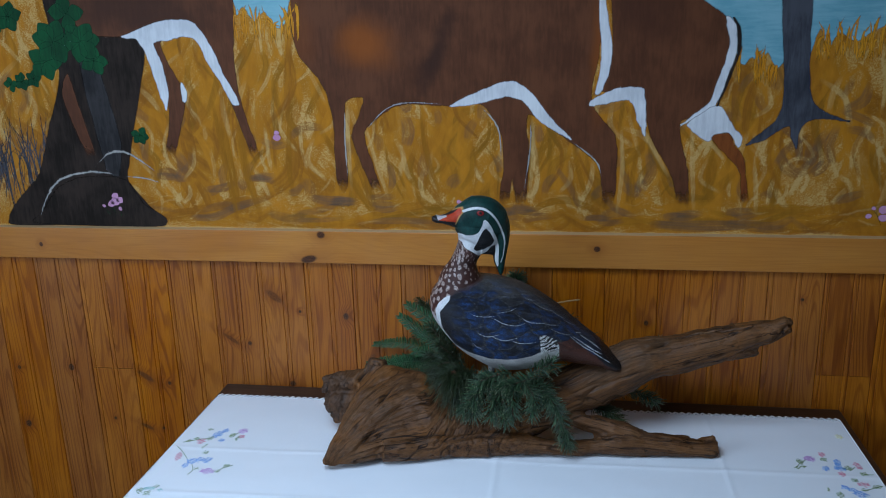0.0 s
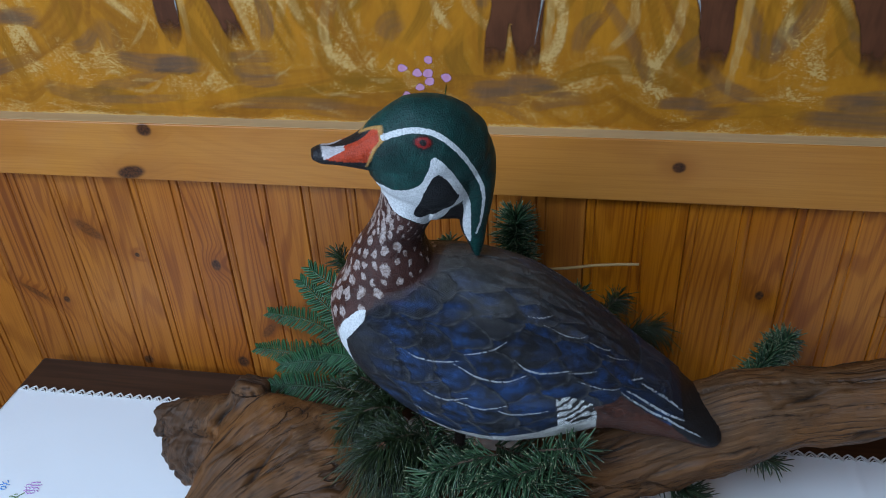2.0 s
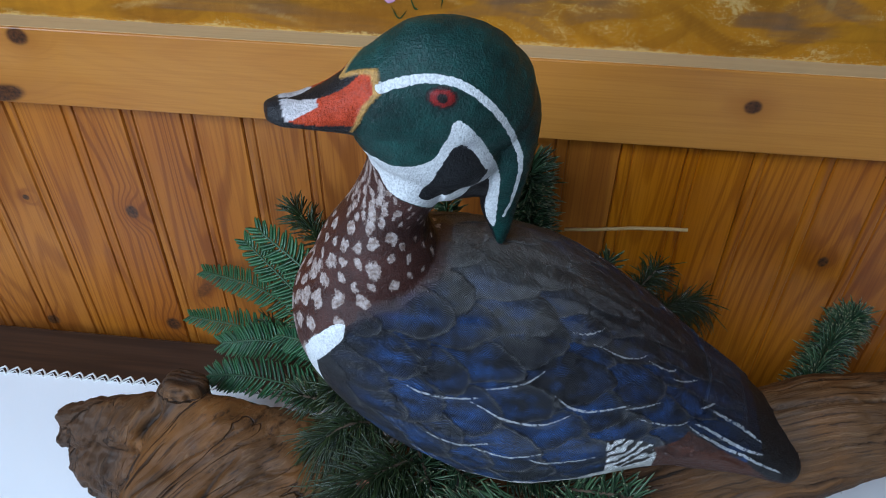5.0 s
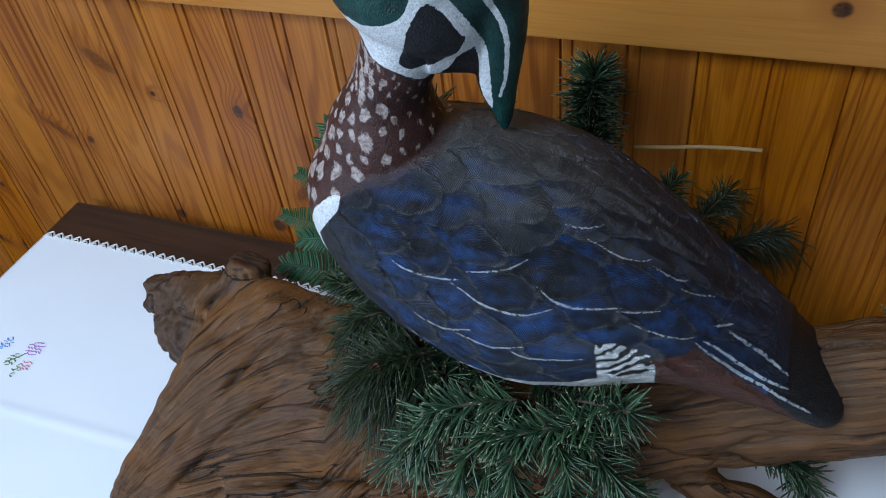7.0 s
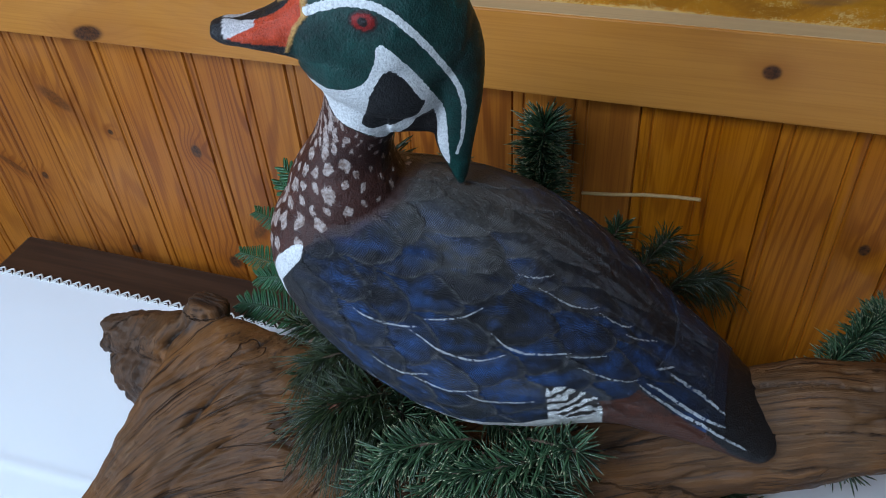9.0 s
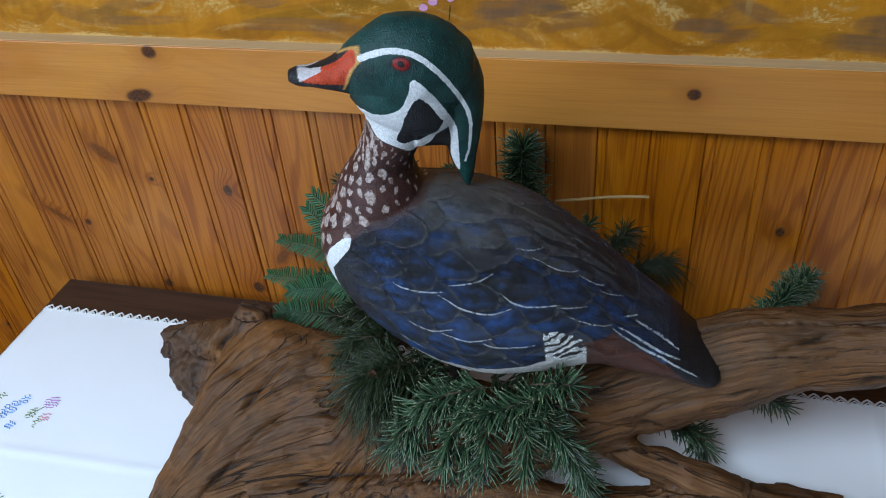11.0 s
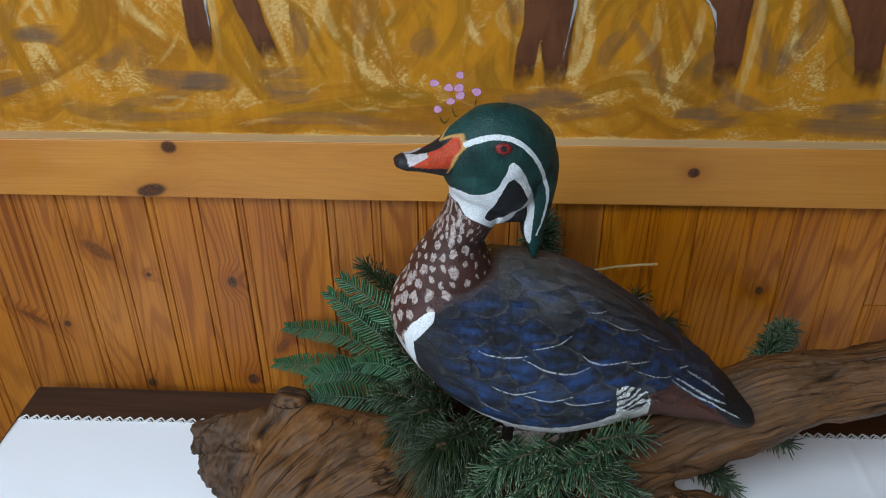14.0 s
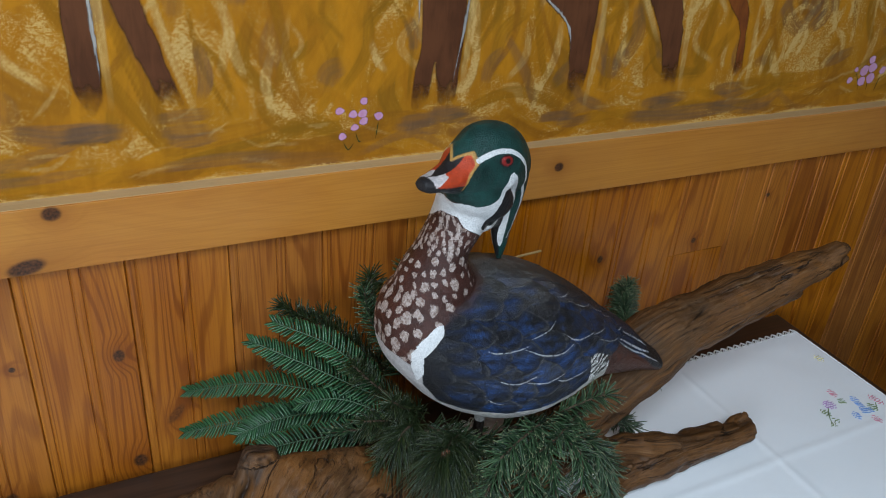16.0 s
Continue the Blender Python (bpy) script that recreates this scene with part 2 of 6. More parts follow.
def driftwood_mat():
    n = Nodes("weathered_driftwood")
    at = n.add("Attribute", attribute_name="grain").outputs["Vector"]
    m1 = n.add("Mapping", at)
    m1.inputs["Scale"].default_value = (0.03, 1, 1)
    f1 = n.noise(m1.outputs[0], 62, 5, 0.62, 0.5)
    f3 = n.noise(m1.outputs[0], 380, 5, 0.65, 0.3)
    m2 = n.add("Mapping", at)
    m2.inputs["Scale"].default_value = (0.05, 1, 1)
    ridge = n.math("ABSOLUTE", n.math("SUBTRACT", n.noise(m2.outputs[0], 42, 3, 0.55, 0.5), 0.5))
    broad = n.noise(n.coords((1, 1, 1), "Object"), 13, 4)
    patch = n.noise(n.coords((1, 1, 1), "Object", (3.1, 1.7, 0.4)), 7, 3)
    crack = n.math("MULTIPLY", n.step(ridge, 0.013, 0.004), n.step(patch, 0.38, 0.52))
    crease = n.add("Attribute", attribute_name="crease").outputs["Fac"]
    c = n.mix(n.step(f1, 0.28, 0.68), (0.058, 0.024, 0.008), (0.150, 0.064, 0.020))
    c = n.mix(n.step(broad, 0.50, 0.70, 0, 0.6), c, (0.200, 0.076, 0.015))
    c = n.mix(n.step(patch, 0.48, 0.32, 0, 0.55), c, (0.080, 0.046, 0.024))
    c = n.mix(n.step(f3, 0.54, 0.70, 0, 0.45), c, (0.23, 0.130, 0.062))
    c = n.mix(n.step(f3, 0.47, 0.33, 0, 0.75), c, (0.018, 0.009, 0.005))
    c = n.mix(n.math("MULTIPLY", crack, 0.85), c, (0.010, 0.005, 0.003))
    # dark cracks in the wood, with the shade of the recesses coloured in
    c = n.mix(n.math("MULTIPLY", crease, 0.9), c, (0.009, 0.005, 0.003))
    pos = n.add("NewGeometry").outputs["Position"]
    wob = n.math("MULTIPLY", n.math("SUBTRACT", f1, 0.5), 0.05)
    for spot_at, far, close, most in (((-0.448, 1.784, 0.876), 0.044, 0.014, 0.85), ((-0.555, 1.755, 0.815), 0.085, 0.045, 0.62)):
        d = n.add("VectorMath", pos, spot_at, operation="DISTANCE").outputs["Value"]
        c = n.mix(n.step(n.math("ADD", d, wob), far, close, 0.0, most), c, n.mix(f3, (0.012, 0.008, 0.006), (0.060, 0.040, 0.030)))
    h = n.math("SUBTRACT", n.math("ADD", n.math("MULTIPLY", f1, 0.6), n.math("MULTIPLY", f3, 0.4)), n.math("MULTIPLY", crack, 0.7))
    return n.done(c, n.step(f1, 0.3, 0.8, 0.42, 0.66), h, 1.0, 0.0034, spec=0.22)


driftwood = driftwood_mat()


def vertex_paint(name, rough=0.46):
    n = Nodes(name)
    at = n.add("Attribute", attribute_name="paint").outputs["Color"]
    fe = n.add("SeparateXYZ", n.add("Attribute", attribute_name="feather").outputs["Vector"])
    v = n.coords((1, 1, 1), "Object")
    mot = n.noise(v, 160, 4)
    wob = n.math("MULTIPLY", n.noise(v, 60, 2), 5.0)
    barb = n.math("SINE", n.math("ADD", n.math("MULTIPLY", n.math("ADD", fe.outputs[0], n.math("MULTIPLY", n.math("ABSOLUTE", fe.outputs[1]), -1.3)), 3900.0), wob))
    barb = n.math("MULTIPLY", barb, fe.outputs[2])
    c = n.mix(0.5, at, n.ramp(mot, [(0.3, 0.4), (0.72, 1.0)]), "MULTIPLY")
    c = n.mix(n.step(barb, 0.0, 0.9, 0.0, n.step(mot, 0.35, 0.65, 0.35, 0.85)), c, n.mix(1.0, c, (3.4, 3.6, 3.9), "MULTIPLY"))
    c = n.mix(n.step(barb, -0.1, -0.9, 0.0, 0.6), c, (0.004, 0.004, 0.006))
    rag = n.math("MULTIPLY", n.math("SUBTRACT", n.noise(v, 420, 3, 0.7), 0.5), 0.0045)
    soft = n.math("MULTIPLY", n.math("SUBTRACT", n.noise(v, 300, 2), 0.5), 0.0016)

    def mask(key, wobble, edge=0.00025):
        d = n.math("ADD", n.add("Attribute", attribute_name=key).outputs["Fac"], wobble)
        return n.step(d, edge, -edge)
    speck = n.ramp(n.noise(v, 300, 3), [(0.32, (0.20, 0.13, 0.10)), (0.60, (0.52, 0.44, 0.40))])
    c = n.mix(n.math("MULTIPLY", mask("dots", rag, 0.0007), 0.78), c, speck)
    gap = n.step(n.noise(v, 330, 3), 0.36, 0.50)
    c = n.mix(n.math("MULTIPLY", n.math("MULTIPLY", mask("lines", n.math("MULTIPLY", rag, 0.5)), gap), 0.85), c, (0.48, 0.49, 0.50))
    chalk = n.mix(n.noise(v, 220, 3), (0.56, 0.56, 0.56), (0.74, 0.74, 0.73))
    c = n.mix(mask("whites", soft), c, chalk)
    c = n.mix(mask("blacks", soft), c, (0.010, 0.010, 0.011))
    dust = n.noise(v, 900, 2)
    c = n.mix(n.step(dust, 0.60, 0.75, 0.0, 0.10), c, (0.35, 0.34, 0.32))
    stipple = n.noise(v, 620, 3, 0.6)
    c = n.mix(0.5, c, n.ramp(stipple, [(0.32, 0.55), (0.6, 1.25)]), "MULTIPLY")
    h = n.math("ADD", n.math("MULTIPLY", barb, 0.7), n.math("MULTIPLY", stipple, 1.6))
    return n.done(c, n.step(mot, 0.3, 0.8, rough - 0.1, rough + 0.08), h, 0.7, 0.0010, spec=0.30)


duck_paint = vertex_paint("hand_painted_wood")

# ---- the setting ----
WALL = 2.01


def setting(name, bm, mat, label, category="wall"):
    return tagged(new(name, mesh_of(name, bm, mat)), label, category, kind="structure")


setting("floor", box_bm(-2.5, 3.0, -2.5, 2.2, -0.1, 0.0), walnut, "dark wooden floor of the room", "floor")
# unseen ceiling, left open where the added top lamp sits
ceil = bmesh.new()
for b in ((-2.5, -1.17, -2.5, 2.2, 2.45, 2.55), (-0.07, 3.0, -2.5, 2.2, 2.45, 2.55), (-1.17, -0.07, -2.5, -0.05, 2.45, 2.55), (-1.17, -0.07, 1.05, 2.2, 2.45, 2.55)):
    one = mesh_of("piece", box_bm(*b))
    ceil.from_mesh(one)
    bpy.data.meshes.remove(one)
setting("ceiling", ceil, plaster, "plain beige painted ceiling with an opening added for the top lamp", "ceiling")
setting("wall_north", box_bm(-2.5, 3.0, WALL, 2.2, 0, 2.45), plaster, "wall that carries the painted mural and pine wainscot")
setting("wall_south", box_bm(-2.5, 2.8, -2.5, -2.4, 0, 2.45), plaster, "plain beige painted rear wall")
# side wall with its window opening
whole = bmesh.new()
for b in ((-2.5, -2.4, -2.4, -1.1, 0, 2.45), (-2.5, -2.4, 0.6, WALL, 0, 2.45), (-2.5, -2.4, -1.1, 0.6, 0, 1.0), (-2.5, -2.4, -1.1, 0.6, 2.35, 2.45)):
    one = mesh_of("piece", box_bm(*b))
    whole.from_mesh(one)
    bpy.data.meshes.remove(one)
# far side wall, open where the assumed window's lamp sits
far = bmesh.new()
for b in ((2.8, 3.0, -2.5, -0.65, 0, 2.45), (2.8, 3.0, 0.95, WALL, 0, 2.45), (2.8, 3.0, -0.65, 0.95, 0, 0.95), (2.8, 3.0, -0.65, 0.95, 2.15, 2.45)):
    one = mesh_of("piece", box_bm(*b))
    far.from_mesh(one)
    bpy.data.meshes.remove(one)
setting("wall_east", far, plaster, "beige painted side wall with an assumed window opening")
setting("wall_west", whole, plaster, "beige painted wall with a bright window opening")

# chair rail, rounded at its upper edge
RAIL_LOW, RAIL_TOP, RAIL_FRONT = 1.077, 1.165, 1.981
rail = setting("trim", box_bm(-2.4, 2.8, RAIL_FRONT, WALL, RAIL_LOW, RAIL_TOP - 0.0006, 0.0016, 2), pine_trim, "knotty varnished pine chair rail below the mural", "trim")
# thin cap that carries the top light as a paler tone
part("ledge", box_bm(-2.4, 2.8, RAIL_FRONT + 0.0022, WALL, RAIL_TOP - 0.0036, RAIL_TOP), toplit_pine, rail, "upper edge of the rail, coloured paler as lit from above")

# ---- table ----
TOP = 0.717
table = tagged(new("side_table"), "dark walnut-stained wooden table against the wall", "table")
table_bm = box_bm(-0.935, 0.70, 1.13, 1.982, TOP - 0.03, TOP, 0.006, 3)
part("tabletop", table_bm, walnut, table)
part("apron", box_bm(-0.87, 0.635, 1.19, 1.92, TOP - 0.13, TOP - 0.031, 0.003), walnut, table)
for lx in (-0.86, 0.57):
    for ly in (1.19, 1.865):
        leg = bmesh.new()
        bmesh.ops.create_cone(leg, cap_ends=True, segments=4, radius1=0.026, radius2=0.042, depth=TOP - 0.131,
                              matrix=Matrix.Translation((lx + 0.03, ly + 0.03, (TOP - 0.131) / 2)) @ Matrix.Rotation(radians(45), 4, "Z"))
        part("leg", leg, walnut, table)

# ---- driftwood ----
SKEW = Vector((0.26, 0.83, 0.52)).normalized()
log_tubes = [
    # the flared root plate and its run into the upper limb; the first axis is skewed
    ([(-0.499, 1.653, 0.800, 0.118, 0.010), (-0.480, 1.658, 0.806, 0.136, 0.026), (-0.425, 1.672, 0.808, 0.134, 0.040), (-0.34, 1.688, 0.803, 0.110, 0.044), (-0.26, 1.70, 0.795, 0.088, 0.042),
      (-0.16, 1.715, 0.788, 0.070, 0.040), (-0.05, 1.735, 0.795, 0.058, 0.045), (0.06, 1.76, 0.840, 0.050, 0.050)], "skew"),
    # upper limb
    ([(-0.08, 1.745, 0.812, 0.045, 0.04), (0.04, 1.765, 0.850, 0.060, 0.05), (0.14, 1.775, 0.900, 0.057, 0.05), (0.19, 1.78, 0.921, 0.052, 0.047), (0.26, 1.783, 0.937, 0.044, 0.042),
      (0.37, 1.775, 0.973, 0.040, 0.036), (0.44, 1.765, 1.001, 0.029, 0.028), (0.470, 1.76, 1.016, 0.021, 0.022), (0.494, 1.755, 1.029, 0.018, 0.019)], (0, 0.2, 1)),
    # lower fork, in front
    ([(-0.40, 1.60, 0.757, 0.030, 0.030), (-0.30, 1.635, 0.756, 0.034, 0.030), (-0.15, 1.658, 0.752, 0.030, 0.024), (0.0, 1.676, 0.742, 0.017, 0.018), (0.07, 1.688, 0.742, 0.018, 0.020), (0.13, 1.697, 0.750, 0.032, 0.030),
      (0.18, 1.70, 0.750, 0.030, 0.028), (0.27, 1.704, 0.741, 0.021, 0.025), (0.32, 1.708, 0.738, 0.018, 0.022), (0.352, 1.712, 0.737, 0.016, 0.017)], None),
    # prong at its end
    ([(0.305, 1.715, 0.742, 0.012, 0.012), (0.330, 1.72, 0.751, 0.010, 0.007), (0.346, 1.722, 0.760, 0.004, 0.003)], (0, 1, 0)),
    ([(0.22, 1.722, 0.746, 0.014, 0.014), (0.280, 1.724, 0.750, 0.012, 0.008), (0.294, 1.724, 0.752, 0.008, 0.005)], None),
    # the web between the two
    ([(0.0, 1.74, 0.800, 0.026, 0.022), (0.05, 1.720, 0.786, 0.021, 0.020), (0.09, 1.712, 0.779, 0.024, 0.022), (0.13, 1.706, 0.768, 0.027, 0.024), (0.17, 1.702, 0.758, 0.027, 0.025)], None),
    # lobes at the broken root end
    ([(-0.43, 1.75, 0.845, 0.036, 0.03), (-0.50, 1.762, 0.842, 0.030, 0.03), (-0.548, 1.760, 0.838, 0.028, 0.026), (-0.578, 1.757, 0.835, 0.019, 0.02)], None),
    ([(-0.46, 1.73, 0.800, 0.030, 0.03), (-0.540, 1.745, 0.793, 0.036, 0.026), (-0.566, 1.75, 0.788, 0.024, 0.018)], None),
    ([(-0.51, 1.73, 0.775, 0.026, 0.02), (-0.548, 1.735, 0.766, 0.020, 0.015)], None),
    ([(-0.460, 1.755, 0.845, 0.030, 0.028), (-0.448, 1.776, 0.874, 0.026, 0.024), (-0.444, 1.783, 0.894, 0.019, 0.019)], (1, 0, 0)),
    # torn stub under the limb
    ([(0.36, 1.77, 0.955, 0.026, 0.02), (0.42, 1.762, 0.960, 0.018, 0.014), (0.438, 1.76, 0.963, 0.010, 0.008)], None),
    ([(0.47, 1.757, 1.02, 0.016, 0.014), (0.499, 1.753, 1.037, 0.008, 0.010)], None),
]
APEX = np.array((-0.52, 1.53, 0.73))
ROOT = np.array((-0.556, 1.752, 0.812))
# long open creases, also coloured dark: the line, its half width and depth
CREASES = [
    ([(-0.458, 1.566, 0.761), (-0.439, 1.580, 0.781), (-0.419, 1.602, 0.797), (-0.405, 1.624, 0.813), (-0.386, 1.640, 0.828), (-0.361, 1.661, 0.840)], 0.0052, 0.0105),
    ([(-0.418, 1.577, 0.755), (-0.396, 1.587, 0.768), (-0.365, 1.598, 0.780), (-0.325, 1.613, 0.784), (-0.271, 1.629, 0.786), (-0.220, 1.644, 0.783), (-0.186, 1.651, 0.785)], 0.0050, 0.0090),
    ([(-0.446, 1.600, 0.804), (-0.425, 1.636, 0.828), (-0.409, 1.663, 0.847), (-0.391, 1.694, 0.864), (-0.375, 1.717, 0.872)], 0.0042, 0.0060),
    # shadowed valley between plate and lobes, its dark put into the colour
    ([(-0.478, 1.665, 0.843), (-0.487, 1.700, 0.848), (-0.482, 1.733, 0.863), (-0.469, 1.752, 0.877), (-0.456, 1.762, 0.884)], 0.0070, 0.0110),
    ([(-0.357, 1.639, 0.818), (-0.331, 1.650, 0.824), (-0.310, 1.655, 0.827)], 0.0036, 0.0045),
    ([(-0.296, 1.605, 0.769), (-0.238, 1.626, 0.773), (-0.179, 1.643, 0.779), (-0.117, 1.649, 0.778), (-0.086, 1.675, 0.778), (-0.049, 1.689, 0.787)], 0.0048, 0.0085),
    ([(0.189, 1.748, 0.954), (0.217, 1.755, 0.965), (0.246, 1.767, 0.970), (0.272, 1.767, 0.979)], 0.0040, 0.0070),
    # follows the shadow line along the limb's lower edge
    ([(0.056, 1.718, 0.857), (0.111, 1.725, 0.883), (0.164, 1.728, 0.905), (0.22, 1.742, 0.918)], 0.0036, 0.0040),
]


def make_log():
    plate = spline(log_tubes[0][0], 50)
    thin = Vector((1, 0, 0)).cross(SKEW).normalized()
    pieces = [sweep([(q[:3], np.array(SKEW) * q[3], np.array(thin) * q[4]) for q in plate], 36)]
    me = fused(pieces + [tube(r, 28, 44, d) for r, d in log_tubes[1:]], 0.0027, 4)
    nv = len(me.vertices)
    co = np.zeros(nv * 3)
    me.vertices.foreach_get("co", co)
    co = co.reshape(-1, 3)
    no = np.zeros(nv * 3)
    me.vertices.foreach_get("normal", no)
    no = no.reshape(-1, 3)
    # grain direction from the nearest limb; on the plate it fans out from the lower tip
    best = np.full(nv, 1e9)
    grain = np.zeros((nv, 3))
    skew = np.array(SKEW)
    thin = np.cross((1.0, 0, 0), skew)
    thin /= np.linalg.norm(thin)
    for num, (r, d) in enumerate(log_tubes):
        p = spline([q[:4] for q in r], 60)
        arc = np.concatenate([[0], np.cumsum(np.linalg.norm(np.diff(p[:, :3], axis=0), axis=1))])
        dist = np.linalg.norm(co[:, None, :] - p[None, :, :3], axis=2) / np.maximum(p[None, :, 3], 0.012)
        k = dist.argmin(1)
        dk = dist[np.arange(nv), k]
        rel = co - p[k, :3]
        tn = p[np.minimum(k + 1, 59), :3] - p[np.maximum(k - 1, 0), :3]
        tn /= np.linalg.norm(tn, axis=1)[:, None]
        along = (rel * tn).sum(1)
        perp = rel - tn * along[:, None]
        use = dk < best
        best[use] = dk[use]
        g = np.stack([arc[k] + along + (0 if num in (0, 2) else num), perp[:, 1], perp[:, 2]], 1)
        if num in (0, 2):
            plain = g
            rp = co - APEX
            e1, e2, e3 = rp[:, 0], rp @ np.array((0, 0.85, 0.53)), rp @ thin
            rad = np.hypot(e1, e2)
            ang = np.arctan2(e2, e1) + 0.35 * np.clip(rad, 0, 0.3) / 0.3
            mixed = np.clip((co[:, 0] + 0.30) / 0.24, 0, 1)[:, None]
            g = np.stack([rad, ang * 0.17, e3 * 0.6], 1) * (1 - mixed) + plain * mixed
        grain[use] = g[use]
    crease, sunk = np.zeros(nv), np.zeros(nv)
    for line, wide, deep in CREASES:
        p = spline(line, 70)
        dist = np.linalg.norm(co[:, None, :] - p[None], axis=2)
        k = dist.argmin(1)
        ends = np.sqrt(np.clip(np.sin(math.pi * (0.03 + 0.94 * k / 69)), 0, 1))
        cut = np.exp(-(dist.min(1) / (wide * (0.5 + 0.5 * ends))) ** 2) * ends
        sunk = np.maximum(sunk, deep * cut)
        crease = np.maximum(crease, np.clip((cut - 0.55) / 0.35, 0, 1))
    out = co.copy()
    surface_mask = np.zeros(nv)
    for i in range(nv):
        g = grain[i]
        w = 0.006 * noise.noise(Vector(co[i] * 22))
        a = noise.noise(Vector((g[0] * 2.5, (g[1] + w) * 50, g[2] * 36)))
        b = noise.noise(Vector((g[0] * 5 + 7, (g[1] + w) * 130, g[2] * 100)))
        c = noise.noise(Vector(co[i] * 16))
        e = noise.noise(Vector(co[i] * 45))
        groove = max(0.0, 0.075 - abs(noise.noise(Vector((g[0] * 2.6 + 3, (g[1] + w) * 50, g[2] * 28))))) / 0.075
        fine = max(0.0, 0.12 - abs(noise.noise(Vector((g[0] * 4 + 11, (g[1] + w) * 120, g[2] * 60))))) / 0.12
        out[i] += no[i] * (0.0020 * a + 0.0010 * b - 0.0042 * groove ** 2 - 0.0016 * fine ** 2 + 0.006 * c + 0.0026 * e + 0.0008 * noise.noise(Vector(co[i] * 110)) - sunk[i])
        knob = min(1.0, max(0.0, (0.075 - np.linalg.norm(co[i] - ROOT)) / 0.03))
        if knob > 0:
            out[i] += no[i] * knob * (0.0045 * noise.noise(Vector(co[i] * 62)) + 0.0032 * noise.noise(Vector(co[i] * 130)))
        # grooves are darkened too, so part of their shade is in the colour
        surface_mask[i] = 0.8 * groove ** 2 * (c > -0.15)
    me.vertices.foreach_set("co", out.reshape(-1))
    att = me.attributes.new("grain", "FLOAT_VECTOR", "POINT")
    att.data.foreach_set("vector", grain.reshape(-1))
    me.attributes.new("crease", "FLOAT", "POINT").data.foreach_set("value", np.maximum(crease, surface_mask))
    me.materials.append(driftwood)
    me.polygons.foreach_set("use_smooth", [True] * len(me.polygons))
    me.update()
    ob = new("driftwood_log", me)
    return tagged(ob, "gnarled brown driftwood log with forked limbs on the tablecloth", "driftwood")


make_log()

# ---- carved duck ----
HEAD = pose(-0.1772, 1.750, 1.2652, 0, -3.86, 180 + 24.76)


def make_duck():
    rows = [(-0.302, 1.0835, 1.0427, 0.0187), (-0.292, 1.1012, 1.0205, 0.0415), (-0.272, 1.1201, 0.9930, 0.0654), (-0.24, 1.1285, 0.9556, 0.083), (-0.2, 1.1260, 0.9266, 0.098), (-0.15, 1.1210, 0.9030, 0.1075),
            (-0.1, 1.1055, 0.9015, 0.1105), (-0.05, 1.0807, 0.9120, 0.097), (0.0, 1.0456, 0.9260, 0.0765), (0.04, 1.0095, 0.9223, 0.0640), (0.078, 0.9810, 0.9190, 0.0540), (0.104, 0.9560, 0.9130, 0.0470),
            (0.119, 0.9430, 0.9090, 0.0415), (0.128, 0.9360, 0.9080, 0.0345), (0.135, 0.9280, 0.9100, 0.0240)]
    p = spline(rows, 80)
    ys = np.interp(p[:, 0], [-0.30, -0.19, -0.08, 0.03, 0.14], [1.7517, 1.7610, 1.7650, 1.7600, 1.7505])
    body = sweep([((x, y, (a + b) / 2), np.array((0, w, 0)), np.array((0, 0, (a - b) / 2))) for (x, a, b, w), y in zip(p, ys)], 56)
    neck = tube([(-0.2385, 1.748, 1.06, 0.0573, 0.0562), (-0.2324, 1.7555, 1.12, 0.0479, 0.0477), (-0.2240, 1.758, 1.16, 0.0295, 0.0365), (-0.2065, 1.7567, 1.20, 0.0313, 0.0365), (-0.1999, 1.7515, 1.23, 0.0372, 0.0365)], 40, 40, (1, 0, 0))

    def head_tube(rows, flat=(0, 0, 1)):
        v, f = tube(rows, 40, 46, flat)
        return [HEAD @ Vector(q) for q in v], f
    skull = head_tube([(0.068, 0, 0.0, 0.0209, 0.0193), (0.055, 0, 0.0001, 0.0309, 0.0270), (0.030, 0, 0.0005, 0.0455, 0.0335), (0.002, 0, 0.0020, 0.0445, 0.0405), (-0.024, 0, -0.0085, 0.0400, 0.0345),
                       (-0.042, 0, -0.0134, 0.0321, 0.0272), (-0.052, 0, -0.0153, 0.0184, 0.0161)])
    crest = head_tube([(-0.0205, 0, 0.0079, 0.0284, 0.0295), (-0.0380, 0, -0.0208, 0.0244, 0.0262), (-0.0440, 0, -0.0583, 0.0190, 0.0190), (-0.0437, 0, -0.0960, 0.0150, 0.0110), (-0.0475, 0, -0.1200, 0.0090, 0.0075), (-0.0498, 0, -0.1395, 0.0030, 0.0030)], (1, 0, 0))
    web = head_tube([(0.006, 0, -0.066, 0.020, 0.018), (-0.012, 0, -0.066, 0.0215, 0.0145), (-0.024, 0, -0.067, 0.0220, 0.0115), (-0.036, 0, -0.070, 0.0220, 0.0100)])
    cheek = head_tube([(0.056, 0, -0.0096, 0.0200, 0.0205), (0.035, 0, -0.0212, 0.0313, 0.0312), (0.005, 0, -0.0366, 0.0341, 0.0345), (-0.015, 0, -0.046, 0.029, 0.029), (-0.028, 0, -0.052, 0.022, 0.020), (-0.036, 0, -0.056, 0.012, 0.012)])
    bill = head_tube([(0.0561, 0, -0.0008, 0.0272, 0.0217), (0.077, 0, -0.0032, 0.0161, 0.0195), (0.0975, 0, -0.0035, 0.0090, 0.0175), (0.110, 0, -0.0025, 0.0085, 0.0130), (0.1195, 0, -0.0015, 0.0050, 0.0075)])
